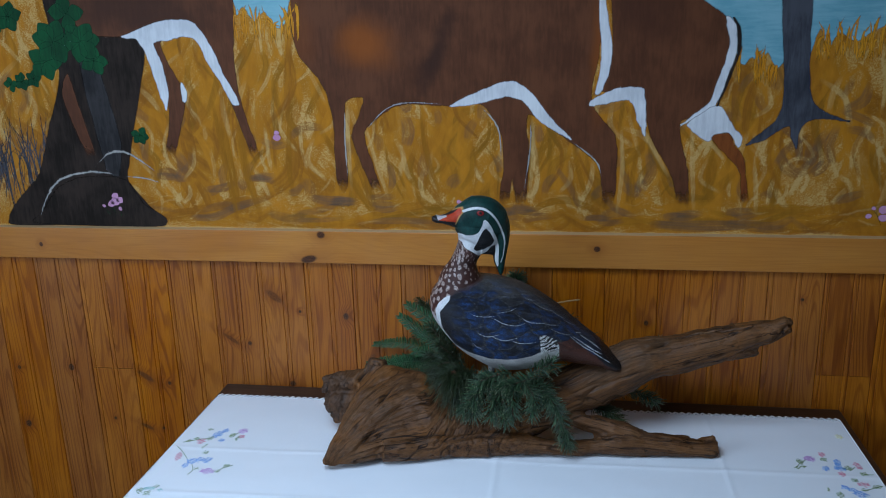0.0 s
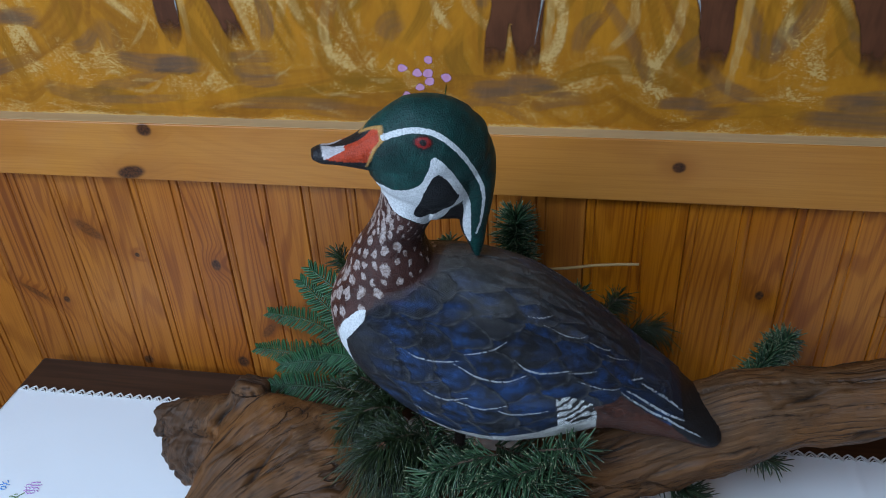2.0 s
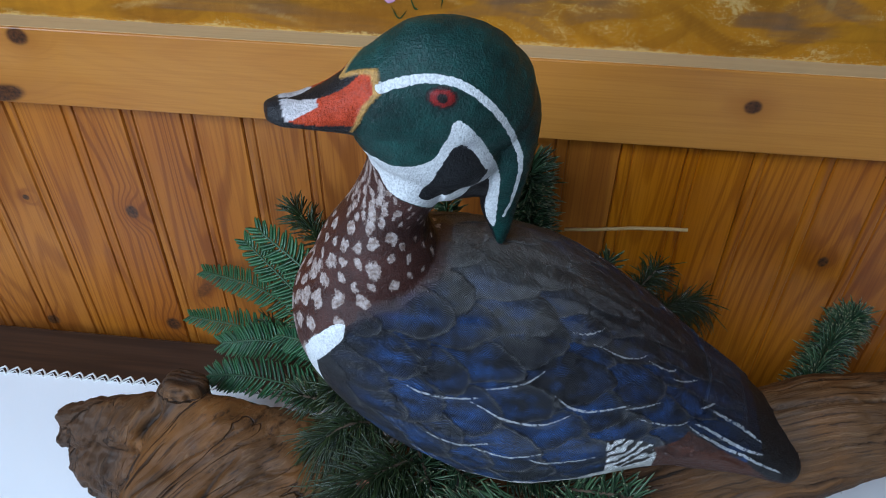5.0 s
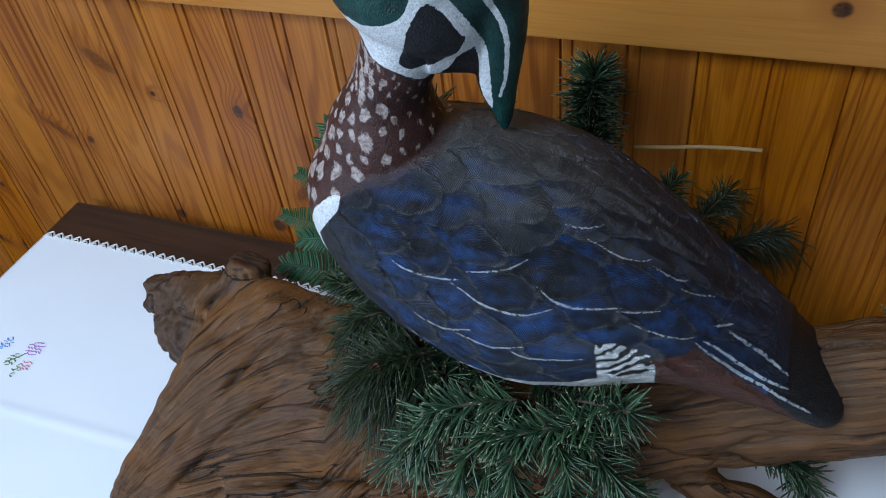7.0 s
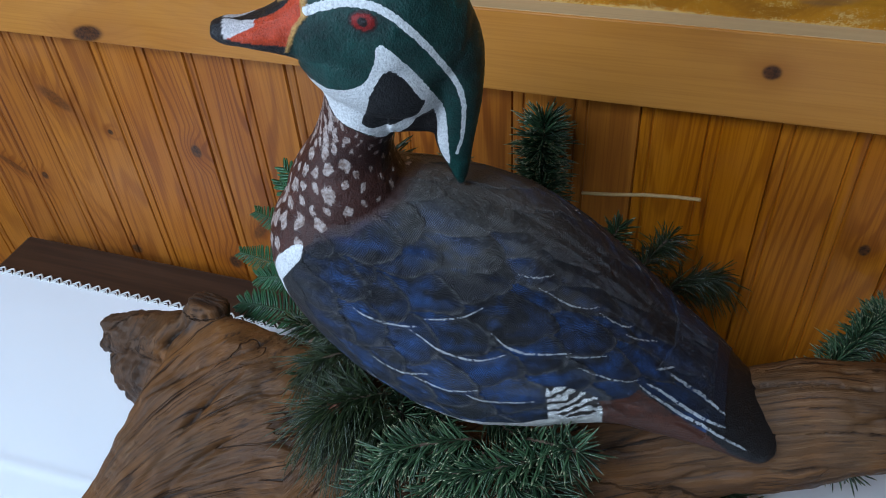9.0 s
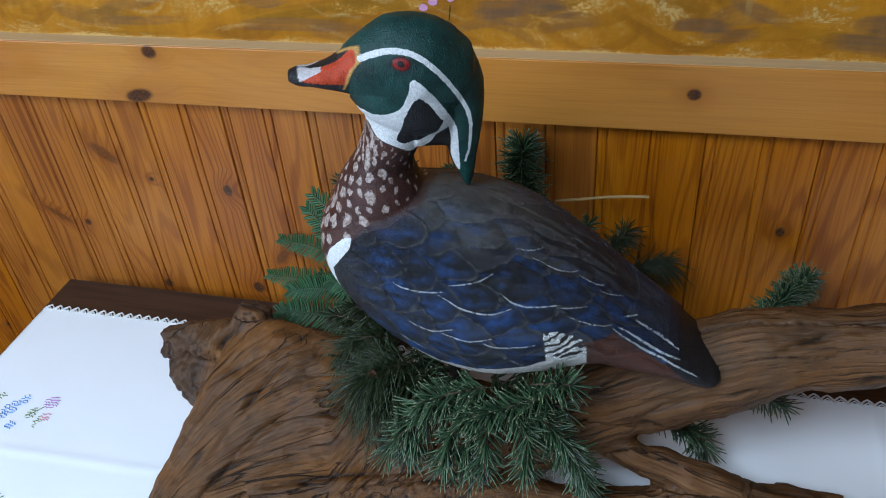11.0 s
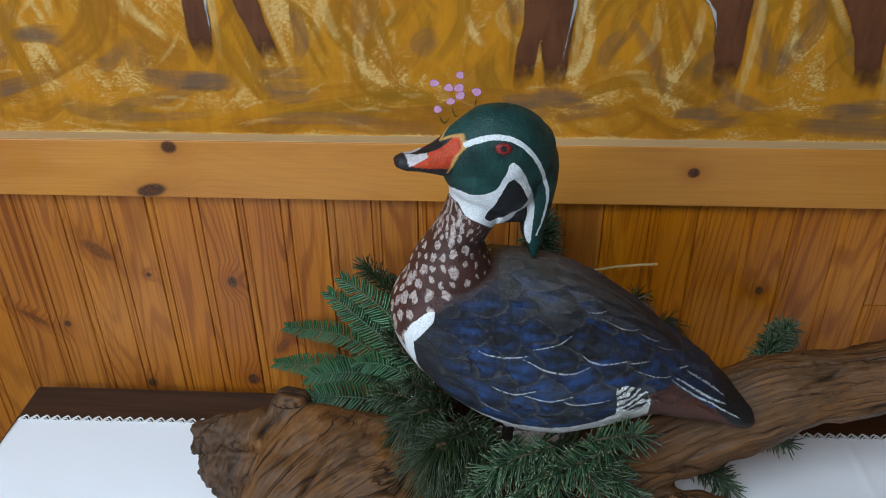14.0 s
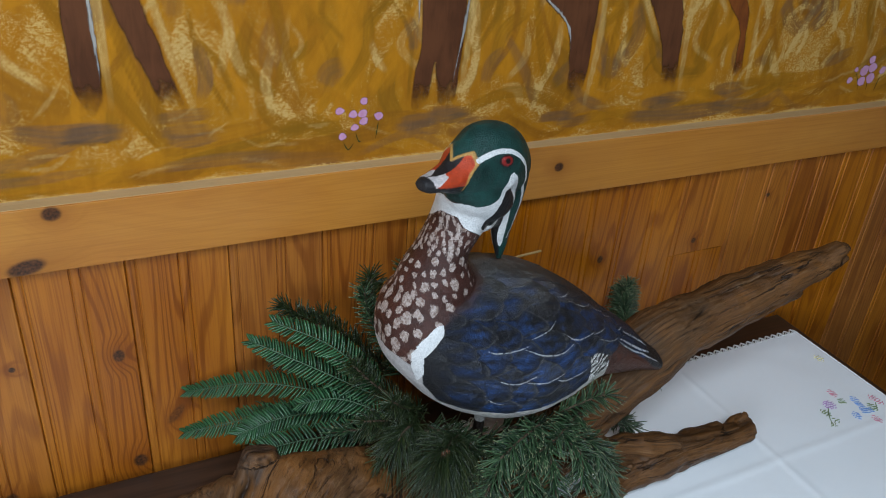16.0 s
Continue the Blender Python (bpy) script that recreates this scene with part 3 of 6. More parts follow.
    leg = tube([(-0.16, 1.735, 0.93, 0.008), (-0.163, 1.732, 0.87, 0.007), (-0.168, 1.73, 0.82, 0.008)], 12, 8, (1, 0, 0))
    me = fused([body, neck, skull, crest, web, cheek, bill, leg], 0.0013, 14)
    nv = len(me.vertices)
    co = np.zeros(nv * 3)
    me.vertices.foreach_get("co", co)
    co = co.reshape(-1, 3)
    no = np.zeros(nv * 3)
    me.vertices.foreach_get("normal", no)
    no = no.reshape(-1, 3)
    n1 = np.array([noise.noise(Vector(c) * 170) for c in co])
    n2 = np.array([noise.noise(Vector(c) * 45) for c in co])
    n3 = np.array([noise.noise(Vector(c) * 480) for c in co])
    n4 = np.array([noise.noise(Vector((c[0] * 42, c[1] * 90, c[2] * 150))) for c in co])
    x, y, z = co.T
    inv = np.array(HEAD.inverted())
    hl = co @ inv[:3, :3].T + inv[:3, 3]
    u, v, w = hl.T
    ju, jw = u + 0.0006 * n1, w + 0.0006 * np.roll(n3, 11)
    jx, jz = x + 0.0007 * n1, z + 0.0007 * np.roll(n3, 11)

    def inside(pts, a, b):
        hit = np.zeros(nv, bool)
        q = pts + pts[:1]
        for (x0, y0), (x1, y1) in zip(q[:-1], q[1:]):
            if y0 != y1:
                hit ^= ((y0 > b) != (y1 > b)) & (a < (x1 - x0) * (b - y0) / (y1 - y0) + x0)
        return hit

    def near(pts, a, b, n=50):
        p = spline(pts, n)
        d = np.full(nv, 9.0)
        pos = np.zeros(nv)
        for i in range(n - 1):
            s0, s1 = p[i], p[i + 1]
            t = np.clip(((a - s0[0]) * (s1[0] - s0[0]) + (b - s0[1]) * (s1[1] - s0[1])) / (((s1 - s0) ** 2).sum() + 1e-12), 0, 1)
            dd = np.hypot(a - s0[0] - t * (s1[0] - s0[0]), b - s0[1] - t * (s1[1] - s0[1]))
            use = dd < d
            d[use], pos[use] = dd[use], (i + t[use]) / (n - 1)
        return d, pos

    def ramp(a, lo, hi):
        return np.clip((a - lo) / (hi - lo), 0, 1)

    col = np.zeros((nv, 3))
    lift = np.zeros(nv)

    def paint(mask, rgb):
        m = mask.astype(float)[:, None]
        col[:] = col * (1 - m) + np.array(rgb) * m

    # body: dark wings, back greyer and paler where it faces up
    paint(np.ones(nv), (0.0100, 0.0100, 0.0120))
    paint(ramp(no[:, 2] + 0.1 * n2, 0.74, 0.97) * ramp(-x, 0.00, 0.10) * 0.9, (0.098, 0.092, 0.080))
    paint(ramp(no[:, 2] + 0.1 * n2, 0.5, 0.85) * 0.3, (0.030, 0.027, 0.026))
    # overlapping feathers in rows that converge on the tail
    prow = np.array(rows)
    top = np.interp(x, prow[:, 0], prow[:, 1])
    girth = np.interp(x, prow[:, 0], (prow[:, 1] - prow[:, 2]) * 0.55 + prow[:, 3] * 0.95)
    mid = np.interp(x, [-0.30, -0.19, -0.08, 0.03, 0.14], [1.7517, 1.7610, 1.7650, 1.7600, 1.7505])
    side = np.sqrt((y - mid) ** 2 + (top - z) ** 2) / np.maximum(girth, 0.02) * 0.19 + 0.004 * n2
    run = x + 0.30 + 0.25 * side + 0.004 * np.roll(n2, 31)
    wing = (z > 0.945) & (x > -0.29) & (x < 0.075) & (z < top + 0.012)
    fore = ramp(x - 1.2 * np.maximum(0, z - 1.105) + 0.012 * n2, -0.262, -0.205) * wing
    lead = np.full(nv, 9.0)
    tip = np.zeros(nv)
    feather = np.zeros((nv, 3))
    tone = np.zeros(nv)
    pf = random.Random(3)
    for r in range(0, 12):
        c2 = 0.010 + r * 0.0165
        for k in range(-3, 11):
            c1 = 0.052 * (k + 0.5 * (r % 2)) + 0.011 * pf.uniform(-1, 1)
            long, wide = 0.050 * pf.uniform(0.8, 1.25), 0.0165 * pf.uniform(0.85, 1.25)
            a, b = run - c1, side - c2 - 0.003 * pf.uniform(-1, 1)
            d = np.hypot(a / long, b / wide)
            d = np.where(a < 0, np.abs(b / wide) + np.abs(a) / 0.03 * 0.3, d)
            use = (d < 1) & (c1 < lead) & wing & (a > -0.03)
            lead[use], tip[use] = c1, d[use]
            tone[use] = pf.random()
            feather[use] = np.stack([a, b, np.ones(nv) * 0.9], 1)[use]
    lift += np.where(tip > 0, 0.0010 * tip ** 2 - 0.0004, 0) * (0.35 + 0.65 * fore)
    feather[:, 2] *= 0.12 + 0.88 * fore
    blue = ramp(0.20 + 0.40 * tone + 0.50 * n4 + 0.35 * n2 + 0.25 * n1, 0.12, 0.95) * np.sin(math.pi * np.clip(tip * 0.85 + 0.12, 0, 1)) ** 1.3 * ramp(side, 0.012, 0.060) * fore
    paint(blue, (0.019, 0.053, 0.152))
    paint(ramp(tip, 0.91, 0.985) * (0.16 + 0.40 * fore) * ramp(n1 + 0.6 * tone, -0.2, 0.4), (0.105, 0.098, 0.092))
    paint(np.where(wing & (tip == 0), 0.3, 0), (0.006, 0.006, 0.008))

    # belly, flank, under-tail
    low = np.interp(x, [-0.2776, -0.266, -0.242, -0.213, -0.16, -0.10, -0.063, -0.048], [1.052, 1.011, 0.977, 0.965, 0.957, 0.960, 0.9686, 0.976])
    front = np.interp(z, [0.95, 0.977, 1.011, 1.052, 1.083, 1.0913, 1.10], [-0.235, -0.242, -0.266, -0.2776, -0.269, -0.253, -0.24])
    paint((jz < low) & (x < -0.005), (0.56, 0.53, 0.50))
    paint(inside([(-0.012, 0.99), (-0.0087, 0.997), (0.0116, 0.9975), (0.0188, 1.0014), (0.0424, 0.9814), (0.0754, 0.9589), (0.10, 0.935), (0.14, 0.915), (0.14, 0.89), (-0.01, 0.90)], jx, jz), (0.072, 0.023, 0.012))
    paint(ramp(x, 0.08, 0.135) * 0.85, (0.017, 0.013, 0.012))
    flank = inside([(-0.0490, 1.0170), (-0.0346, 1.0150), (-0.0111, 1.0020), (-0.0050, 0.988), (-0.0050, 0.960), (-0.0329, 0.954), (-0.060, 0.961), (-0.0450, 0.974), (-0.0460, 0.9985)], jx, jz)
    paint(flank, (0.62, 0.60, 0.55))
    bars = np.sin((jz - 0.30 * jx + 0.0075 * n2 + 0.0030 * n1) * 2 * math.pi / 0.0092)
    paint(flank & (z > 0.984 + 0.010 * n2) & (bars > 0.0 + 0.6 * n2), (0.022, 0.016, 0.012))

    # breast and neck
    neck_line = np.interp(x, [-0.30, -0.2668, -0.2395, -0.2164, -0.1944, -0.1836, -0.17], [1.085, 1.0898, 1.0982, 1.1072, 1.1157, 1.1196, 1.126])
    breast = (jx < front) & (z > 0.95)
    neck_m = np.maximum(ramp(z - neck_line + 0.006 * n2 + 0.002 * n1, -0.006, 0.008) * ramp(-x, 0.170, 0.186), breast.astype(float))
    brown = np.array((0.058, 0.019, 0.013))[None] * (1 + 0.45 * n2[:, None]) 
    col[:] = col * (1 - neck_m[:, None]) + brown * neck_m[:, None]
    dark_nape = ramp(-(u - 0.035), 0.0, 0.03) * (z > 1.10) * (z < 1.22) * neck_m
    paint(dark_nape * 0.6, (0.020, 0.008, 0.007))
    pick = random.Random(11)
    order = list(np.nonzero((neck_m > 0.9) & (z < 1.215) & (x < -0.19))[0])
    pick.shuffle(order)
    spots, dot_list = [], []
    for i in order:
        c = co[i]
        gap = 0.0142 if c[2] < 1.12 else 0.0112 if c[2] < 1.165 else 0.0080
        if len(spots) < 420 and all((c[0] - s[0]) ** 2 + (c[1] - s[1]) ** 2 + (c[2] - s[2]) ** 2 > gap ** 2 for s in spots):
            spots.append(tuple(c))
    for sx, sy, sz in spots:
        size = 0.0058 * (1.30 if sz < 1.12 else 0.92 if sz < 1.165 else 0.62) * pick.uniform(0.75, 1.2) * (1.0 if sx < -0.212 else 0.55)
        tall = 0.5 if sz > 1.165 else 0.8
        ex, ey, ez = pick.uniform(0.8, 1.3), pick.uniform(0.8, 1.3), tall * pick.uniform(0.75, 1.15)
        lean = pick.gauss(0, 0.45)
        qx, qy, qz = x + 0.0024 * n1 - sx, y + 0.0024 * np.roll(n1, 57) - sy, z + 0.0022 * np.roll(n1, 23) - sz
        d = np.sqrt(((qx + lean * qz) * ex) ** 2 + (qy * ey) ** 2 + ((qz - lean * qx) * ez) ** 2)
        dot_list.append(d - size * 0.80)
    dots_now = np.min(dot_list, axis=0) + np.where(neck_m > 0.6, 0, 0.02)
    belly_line = np.interp(x, [-0.31, -0.2987, -0.2884, -0.276, -0.26, -0.24], [1.056, 1.050, 1.046, 1.040, 1.028, 1.005])
    belly_m = breast & (jz < belly_line + 0.003 * n2)
    paint(belly_m, (0.50, 0.47, 0.46))
    dots_now = np.where(belly_m, 0.02, dots_now)
    BAR = ([(-0.2485, 1.0956), (-0.256, 1.0945), (-0.2645, 1.0885), (-0.2755, 1.0773), (-0.2840, 1.060), (-0.2815, 1.038), (-0.272, 1.015), (-0.2705, 1.035), (-0.2726, 1.0579), (-0.2599, 1.0745), (-0.2505, 1.0857)])

    # white feather edges
    edges = [
        [(-0.2007, 1.0639), (-0.1933, 1.0603), (-0.1812, 1.0588), (-0.1647, 1.0582), (-0.1475, 1.0602)],
        [(-0.1527, 1.0571), (-0.1415, 1.0518), (-0.1276, 1.0457), (-0.1014, 1.0409), (-0.0797, 1.0442)],
        [(-0.0917, 1.0592), (-0.0826, 1.0513), (-0.072, 1.0458), (-0.0598, 1.0425), (-0.0342, 1.0386)],
        [(-0.0823, 1.0862), (-0.072, 1.0823), (-0.0569, 1.0784)],
        [(-0.0665, 1.0772), (-0.0535, 1.0705), (-0.0446, 1.065), (-0.0322, 1.0587), (-0.0205, 1.0543)],
        [(-0.0197, 1.0521), (-0.0085, 1.0443), (0.0024, 1.0373), (0.0069, 1.0355)],
        [(0.0013, 1.0355), (0.0123, 1.028), (0.0272, 1.0182)],
        [(-0.0378, 1.0377), (-0.0257, 1.0338), (-0.008, 1.0296)],
        [(-0.0286, 1.0285), (-0.0116, 1.0188), (0.0054, 1.0108), (0.0196, 1.007)],
    ]
    edges += [
        [(0.0288, 1.008), (0.0412, 1.0025)],
        [(0.0399, 1.0006), (0.054, 0.9906), (0.0703, 0.9795), (0.0872, 0.9653)],
        [(0.0243, 1.003), (0.0405, 0.9908), (0.0593, 0.9775), (0.0779, 0.9659), (0.0891, 0.9593)],
        [(0.0182, 1.0045), (0.0324, 0.9918), (0.0511, 0.9781), (0.0744, 0.9637), (0.0960, 0.9480), (0.109, 0.9390)],
        [(-0.1853, 1.0233), (-0.1732, 1.0178), (-0.1584, 1.0157), (-0.1364, 1.0217)],
        [(-0.1487, 1.015), (-0.1369, 1.0113), (-0.1228, 1.0087), (-0.0981, 1.0148)],
        [(-0.1069, 1.0088), (-0.096, 1.0041), (-0.0791, 1.0013), (-0.0561, 1.0026)],
        [(-0.196, 0.995), (-0.185, 0.986), (-0.172, 0.981)],
        [(-0.1428, 1.066), (-0.1257, 1.0679), (-0.1116, 1.0702), (-0.1006, 1.0744)],
    ]
    lines, dots, whites, blacks = (np.full(nv, 0.02) for _ in range(4))
    near_side = np.nonzero(y < mid)[0]
    cn = co[near_side]
    for num, e in enumerate(edges):
        p = spline(e, 28)
        k = [((cn[:, 0] - q[0]) ** 2 + (cn[:, 2] - q[1]) ** 2).argmin() for q in p]
        line = np.stack([p[:, 0], cn[k, 1], p[:, 1]], 1)
        mir = np.where((y < mid)[:, None], co, np.stack([x, 2 * mid - y, z], 1))
        box = (np.abs(mir - line.mean(0)).max(1) < 0.08)
        d, pos = np.full(nv, 9.0), np.zeros(nv)
        for i in range(27):
            s0, sd = line[i], line[i + 1] - line[i]
            t = np.clip(((mir[box] - s0) @ sd) / (sd @ sd + 1e-12), 0, 1)
            dd = np.linalg.norm(mir[box] - s0 - t[:, None] * sd, axis=1)
            cur = d[box]
            use = dd < cur
            pp = pos[box]
            pp[use] = (i + t[use]) / 27
            cur[use] = dd[use]
            d[box], pos[box] = cur, pp
        wd = (0.0007 if num in (3, 4, 5, 6, 7, 8, 17) else 0.0010) * (1.3 if num in (10, 11, 12) else 1.0) * 0.8 * (0.55 + 0.6 * np.sin(math.pi * np.clip(pos, 0.02, 0.98)))
        lines = np.minimum(lines, d - wd)
        lift += 0.0007 * ramp(0.004 - d, 0, 0.003)
    def signed(pts, a, b):
        d, _ = near(pts + pts[:1], a, b, 4 * len(pts))
        return np.where(inside(pts, a, b), -d, d)

    dots = dots_now
    whites = np.minimum(whites, signed(BAR, x, z))
    # wing-tip blades over the tail
    for blade in ([(0.03, 1.008), (0.0399, 1.0006), (0.0703, 0.9795), (0.0872, 0.9653), (0.085, 0.985), (0.05, 1.01)], [(0.0243, 1.003), (0.0593, 0.9775), (0.0891, 0.9593), (0.0872, 0.9653), (0.054, 0.9906)]):
        paint(inside(blade, x, z) * 0.5, (0.012, 0.020, 0.042))
        lift += 0.0012 * inside(blade, x, z)

    # head
    chin = np.interp(u, [-0.036, -0.02, -0.01, 0.0096, 0.0278, 0.0383, 0.0445, 0.0492, 0.0602], [-0.074, -0.078, -0.083, -0.088, -0.077, -0.0712, -0.0665, -0.0558, -0.0333])
    head = ((w > chin) & (u > -0.022)) | ((u <= -0.018) & (w > -0.137))
    head &= z > 1.12
    hcol = np.array((0.0075, 0.043, 0.036))[None] * (1 + 0.5 * n2[:, None] + 0.35 * n1[:, None])
    col[head] = hcol[head]
    paint(((u < 0.012) & (u > -0.031) & (w < np.maximum(chin + 0.010, -0.056)) & (z > 1.14)) | ((u > -0.036) & (u < -0.022) & (w < -0.066) & (w > -0.12) & (np.abs(v) < 0.007)), (0.012, 0.008, 0.008))
    white = [(0.0602, -0.0333), (0.0484, -0.0356), (0.0364, -0.0348), (0.0271, -0.0312), (0.0207, -0.0264), (0.0152, -0.0145), (0.0136, -0.0001), (0.0107, 0.0015), (0.0051, -0.0017), (-0.0083, -0.0177), (-0.0266, -0.047),
             (-0.0340, -0.0628), (-0.0370, -0.0885), (-0.0395, -0.1162), (-0.0340, -0.1141), (-0.0300, -0.0942), (-0.0290, -0.0743), (-0.0255, -0.0600), (-0.0180, -0.0625), (-0.0075, -0.0775), (0.0080, -0.0890), (0.0278, -0.0765),
             (0.0383, -0.0712), (0.0445, -0.0665), (0.0492, -0.0558)]
    upper = z > 1.13
    nu = no @ inv[0, :3] / np.linalg.norm(inv[0, :3])
    inner = upper & (w < -0.092) & (u < -0.012) & (nu > 0.75) & (np.abs(v) < 0.0045)
    paint(inner, (0.010, 0.008, 0.009))
    whites = np.where(upper, np.minimum(whites, signed(white, u, w)), whites)
    whites = np.where(upper, np.minimum(whites, signed([(0.060, -0.033), (0.0484, -0.0356), (0.0492, -0.0558), (0.062, -0.046)], u, w)), whites)
    blacks = np.where(upper, signed([(0.0255, -0.0687), (0.0221, -0.0563), (0.0190, -0.0380), (0.0119, -0.0256), (0.0052, -0.0190), (-0.0062, -0.0298), (-0.0152, -0.0443), (-0.0190, -0.0480), (-0.0142, -0.0588), (-0.002, -0.0695), (0.011, -0.0740), (0.0202, -0.0740)], u, w), 0.02)
    blacks = np.where(inner, -0.01, blacks)
    d, pos = near([(0.0548, 0.0183), (0.0446, 0.0224), (0.0327, 0.0255), (0.021, 0.0258), (0.0104, 0.0237), (-0.001, 0.0168), (-0.0129, 0.0054), (-0.0269, -0.0136), (-0.0413, -0.0383), (-0.0462, -0.0543), (-0.0476, -0.0708), (-0.0469, -0.0908), (-0.0441, -0.1045)], ju, jw)
    whites = np.where(head, np.minimum(whites, d - 0.0025 * (1 - 0.55 * pos ** 3)), whites)
    # bill
    ridge = np.clip(1 - np.abs(v) / 0.0145, 0, 1)
    edge_u = np.where(jw < 0.0155, np.interp(jw, [-0.03, -0.0125, -0.0014, 0.0077, 0.0155], [0.072, 0.0706, 0.0673, 0.0630, 0.0565]), 0.0565 + 0.0165 * ridge)
    bill_m = (ju > edge_u) & (w > -0.03)
    paint(bill_m, (0.016, 0.014, 0.015))
    red_low = np.interp(u, [0.0657, 0.0713, 0.0848, 0.109], [-0.004, -0.0063, -0.0055, -0.0025])
    band = np.interp(u, [0.055, 0.075, 0.090, 0.104], [0.0100, 0.0090, 0.0066, 0.0010]) + 0.0004 * n1
    red_end = np.interp(w, [-0.006, -0.0025, 0.0019, 0.0047, 0.012], [0.112, 0.109, 0.098, 0.0902, 0.0880])
    flesh = bill_m & (np.abs(v) > band) & (w > red_low)
    paint(flesh & (u < red_end), (0.50, 0.052, 0.013))
    paint(flesh & (u >= red_end) & (u < 0.1105), (0.68, 0.62, 0.61))
    d = np.abs(ju - edge_u) * np.where(jw < 0.0155, 1.0, 0.75)
    yellow = ramp(0.0015 - d, -0.0004, 0.0003) * (u > 0.05) * (w > -0.012)
    paint(yellow, (0.50, 0.27, 0.075))
    lift += 0.0008 * yellow
    # eye: a red iris and black pupil, slightly proud
    de = np.hypot((u - 0.0205) / 0.0072, (w - 0.0158) / 0.0052)
    lift += 0.0022 * np.clip(1 - (de / 1.1) ** 2, 0, 1)
    paint(de < 1.28, (0.022, 0.008, 0.007))
    paint(de < 1.0, (0.25, 0.012, 0.010))
    paint(np.hypot(u - 0.0205, w - 0.0158) < 0.0028, (0.008, 0.006, 0.006))
    paint((z < 0.905) & (np.hypot(x + 0.163, y - 1.732) < 0.02) & (z < np.interp(x, [-0.2, -0.1], [0.899, 0.899])), (0.020, 0.012, 0.009))
    out = co + no * (lift + 0.00018 * n3 + 0.0003 * n1)[:, None]
    me.vertices.foreach_set("co", out.reshape(-1))
    feather[:, 2] *= (neck_m < 0.3) & ~head & (z > low)
    dots = np.where(head, 0.02, dots)
    for key, val in (("lines", lines), ("dots", dots), ("whites", whites), ("blacks", blacks)):
        fa = me.attributes.new(key, "FLOAT", "POINT")
        fa.data.foreach_set("value", np.clip(val, -0.02, 0.02))
    fat = me.attributes.new("feather", "FLOAT_VECTOR", "POINT")
    fat.data.foreach_set("vector", feather.reshape(-1))
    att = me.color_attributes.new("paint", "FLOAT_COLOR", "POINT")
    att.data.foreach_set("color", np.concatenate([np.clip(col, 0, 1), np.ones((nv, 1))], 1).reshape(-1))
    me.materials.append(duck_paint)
    me.polygons.foreach_set("use_smooth", [True] * len(me.polygons))
    me.update()
    return tagged(new("duck_decoy", me), "hand-painted carved wooden wood-duck figure on the driftwood", "statue")


make_duck()

# ---- mural ----
MURAL_Y = WALL - 0.004


def canvas_mat(painted):
    """Cream canvas; where it is painted, ochres and greys that skip over the weave."""
    n = Nodes("brushed_ochre_on_canvas" if painted else "ochre_ground_on_canvas")
    v = n.coords((1, 1, 1), "World")
    fine = n.noise(n.coords((0.7, 1, 1), "World"), 430, 3, 0.6, 0.2)
    big = n.noise(n.coords((1, 1, 0.6), "World"), 7, 4, 0.6, 1.5)
    mid = n.noise(n.coords((1, 1, 0.35), "World"), 60, 4, 0.6, 0.8)
    wv = n.add("TexWave", v, wave_type="BANDS", bands_direction="X")
    wv.inputs["Scale"].default_value, wv.inputs["Distortion"].default_value, wv.inputs["Detail Scale"].default_value = 130, 9, 3
    wh = n.add("TexWave", v, wave_type="BANDS", bands_direction="Z")
    wh.inputs["Scale"].default_value, wh.inputs["Distortion"].default_value, wh.inputs["Detail Scale"].default_value = 130, 9, 3
    weave = n.math("MULTIPLY", wv.outputs[1], wh.outputs[1])
    cream = n.mix(big, (0.50, 0.29, 0.070), (0.57, 0.37, 0.135))
    if painted:
        at = n.add("Attribute", attribute_name="paint").outputs["Color"]
        cover = n.add("Attribute", attribute_name="cover").outputs["Fac"]
        tooth = n.math("ADD", n.math("MULTIPLY", n.math("SUBTRACT", fine, 0.5), 1.6), n.math("MULTIPLY", n.math("SUBTRACT", weave, 0.25), -0.45))
        m = n.step(n.math("ADD", cover, tooth), 0.10, 0.46)
        c = n.mix(n.math("MULTIPLY", m, 0.97), cream, n.mix(n.step(mid, 0.3, 0.7), n.mix(1.0, at, (0.86, 0.84, 0.8), "MULTIPLY"), at))
    else:
        c = n.mix(n.step(mid, 0.3, 0.7), (0.42, 0.165, 0.008), (0.52, 0.225, 0.012))
    bump = n.math("ADD", n.math("MULTIPLY", weave, 0.3), n.math("MULTIPLY", fine, 0.6))
    return n.done(c, 0.7, bump, 0.35, 0.0008, spec=0.12)


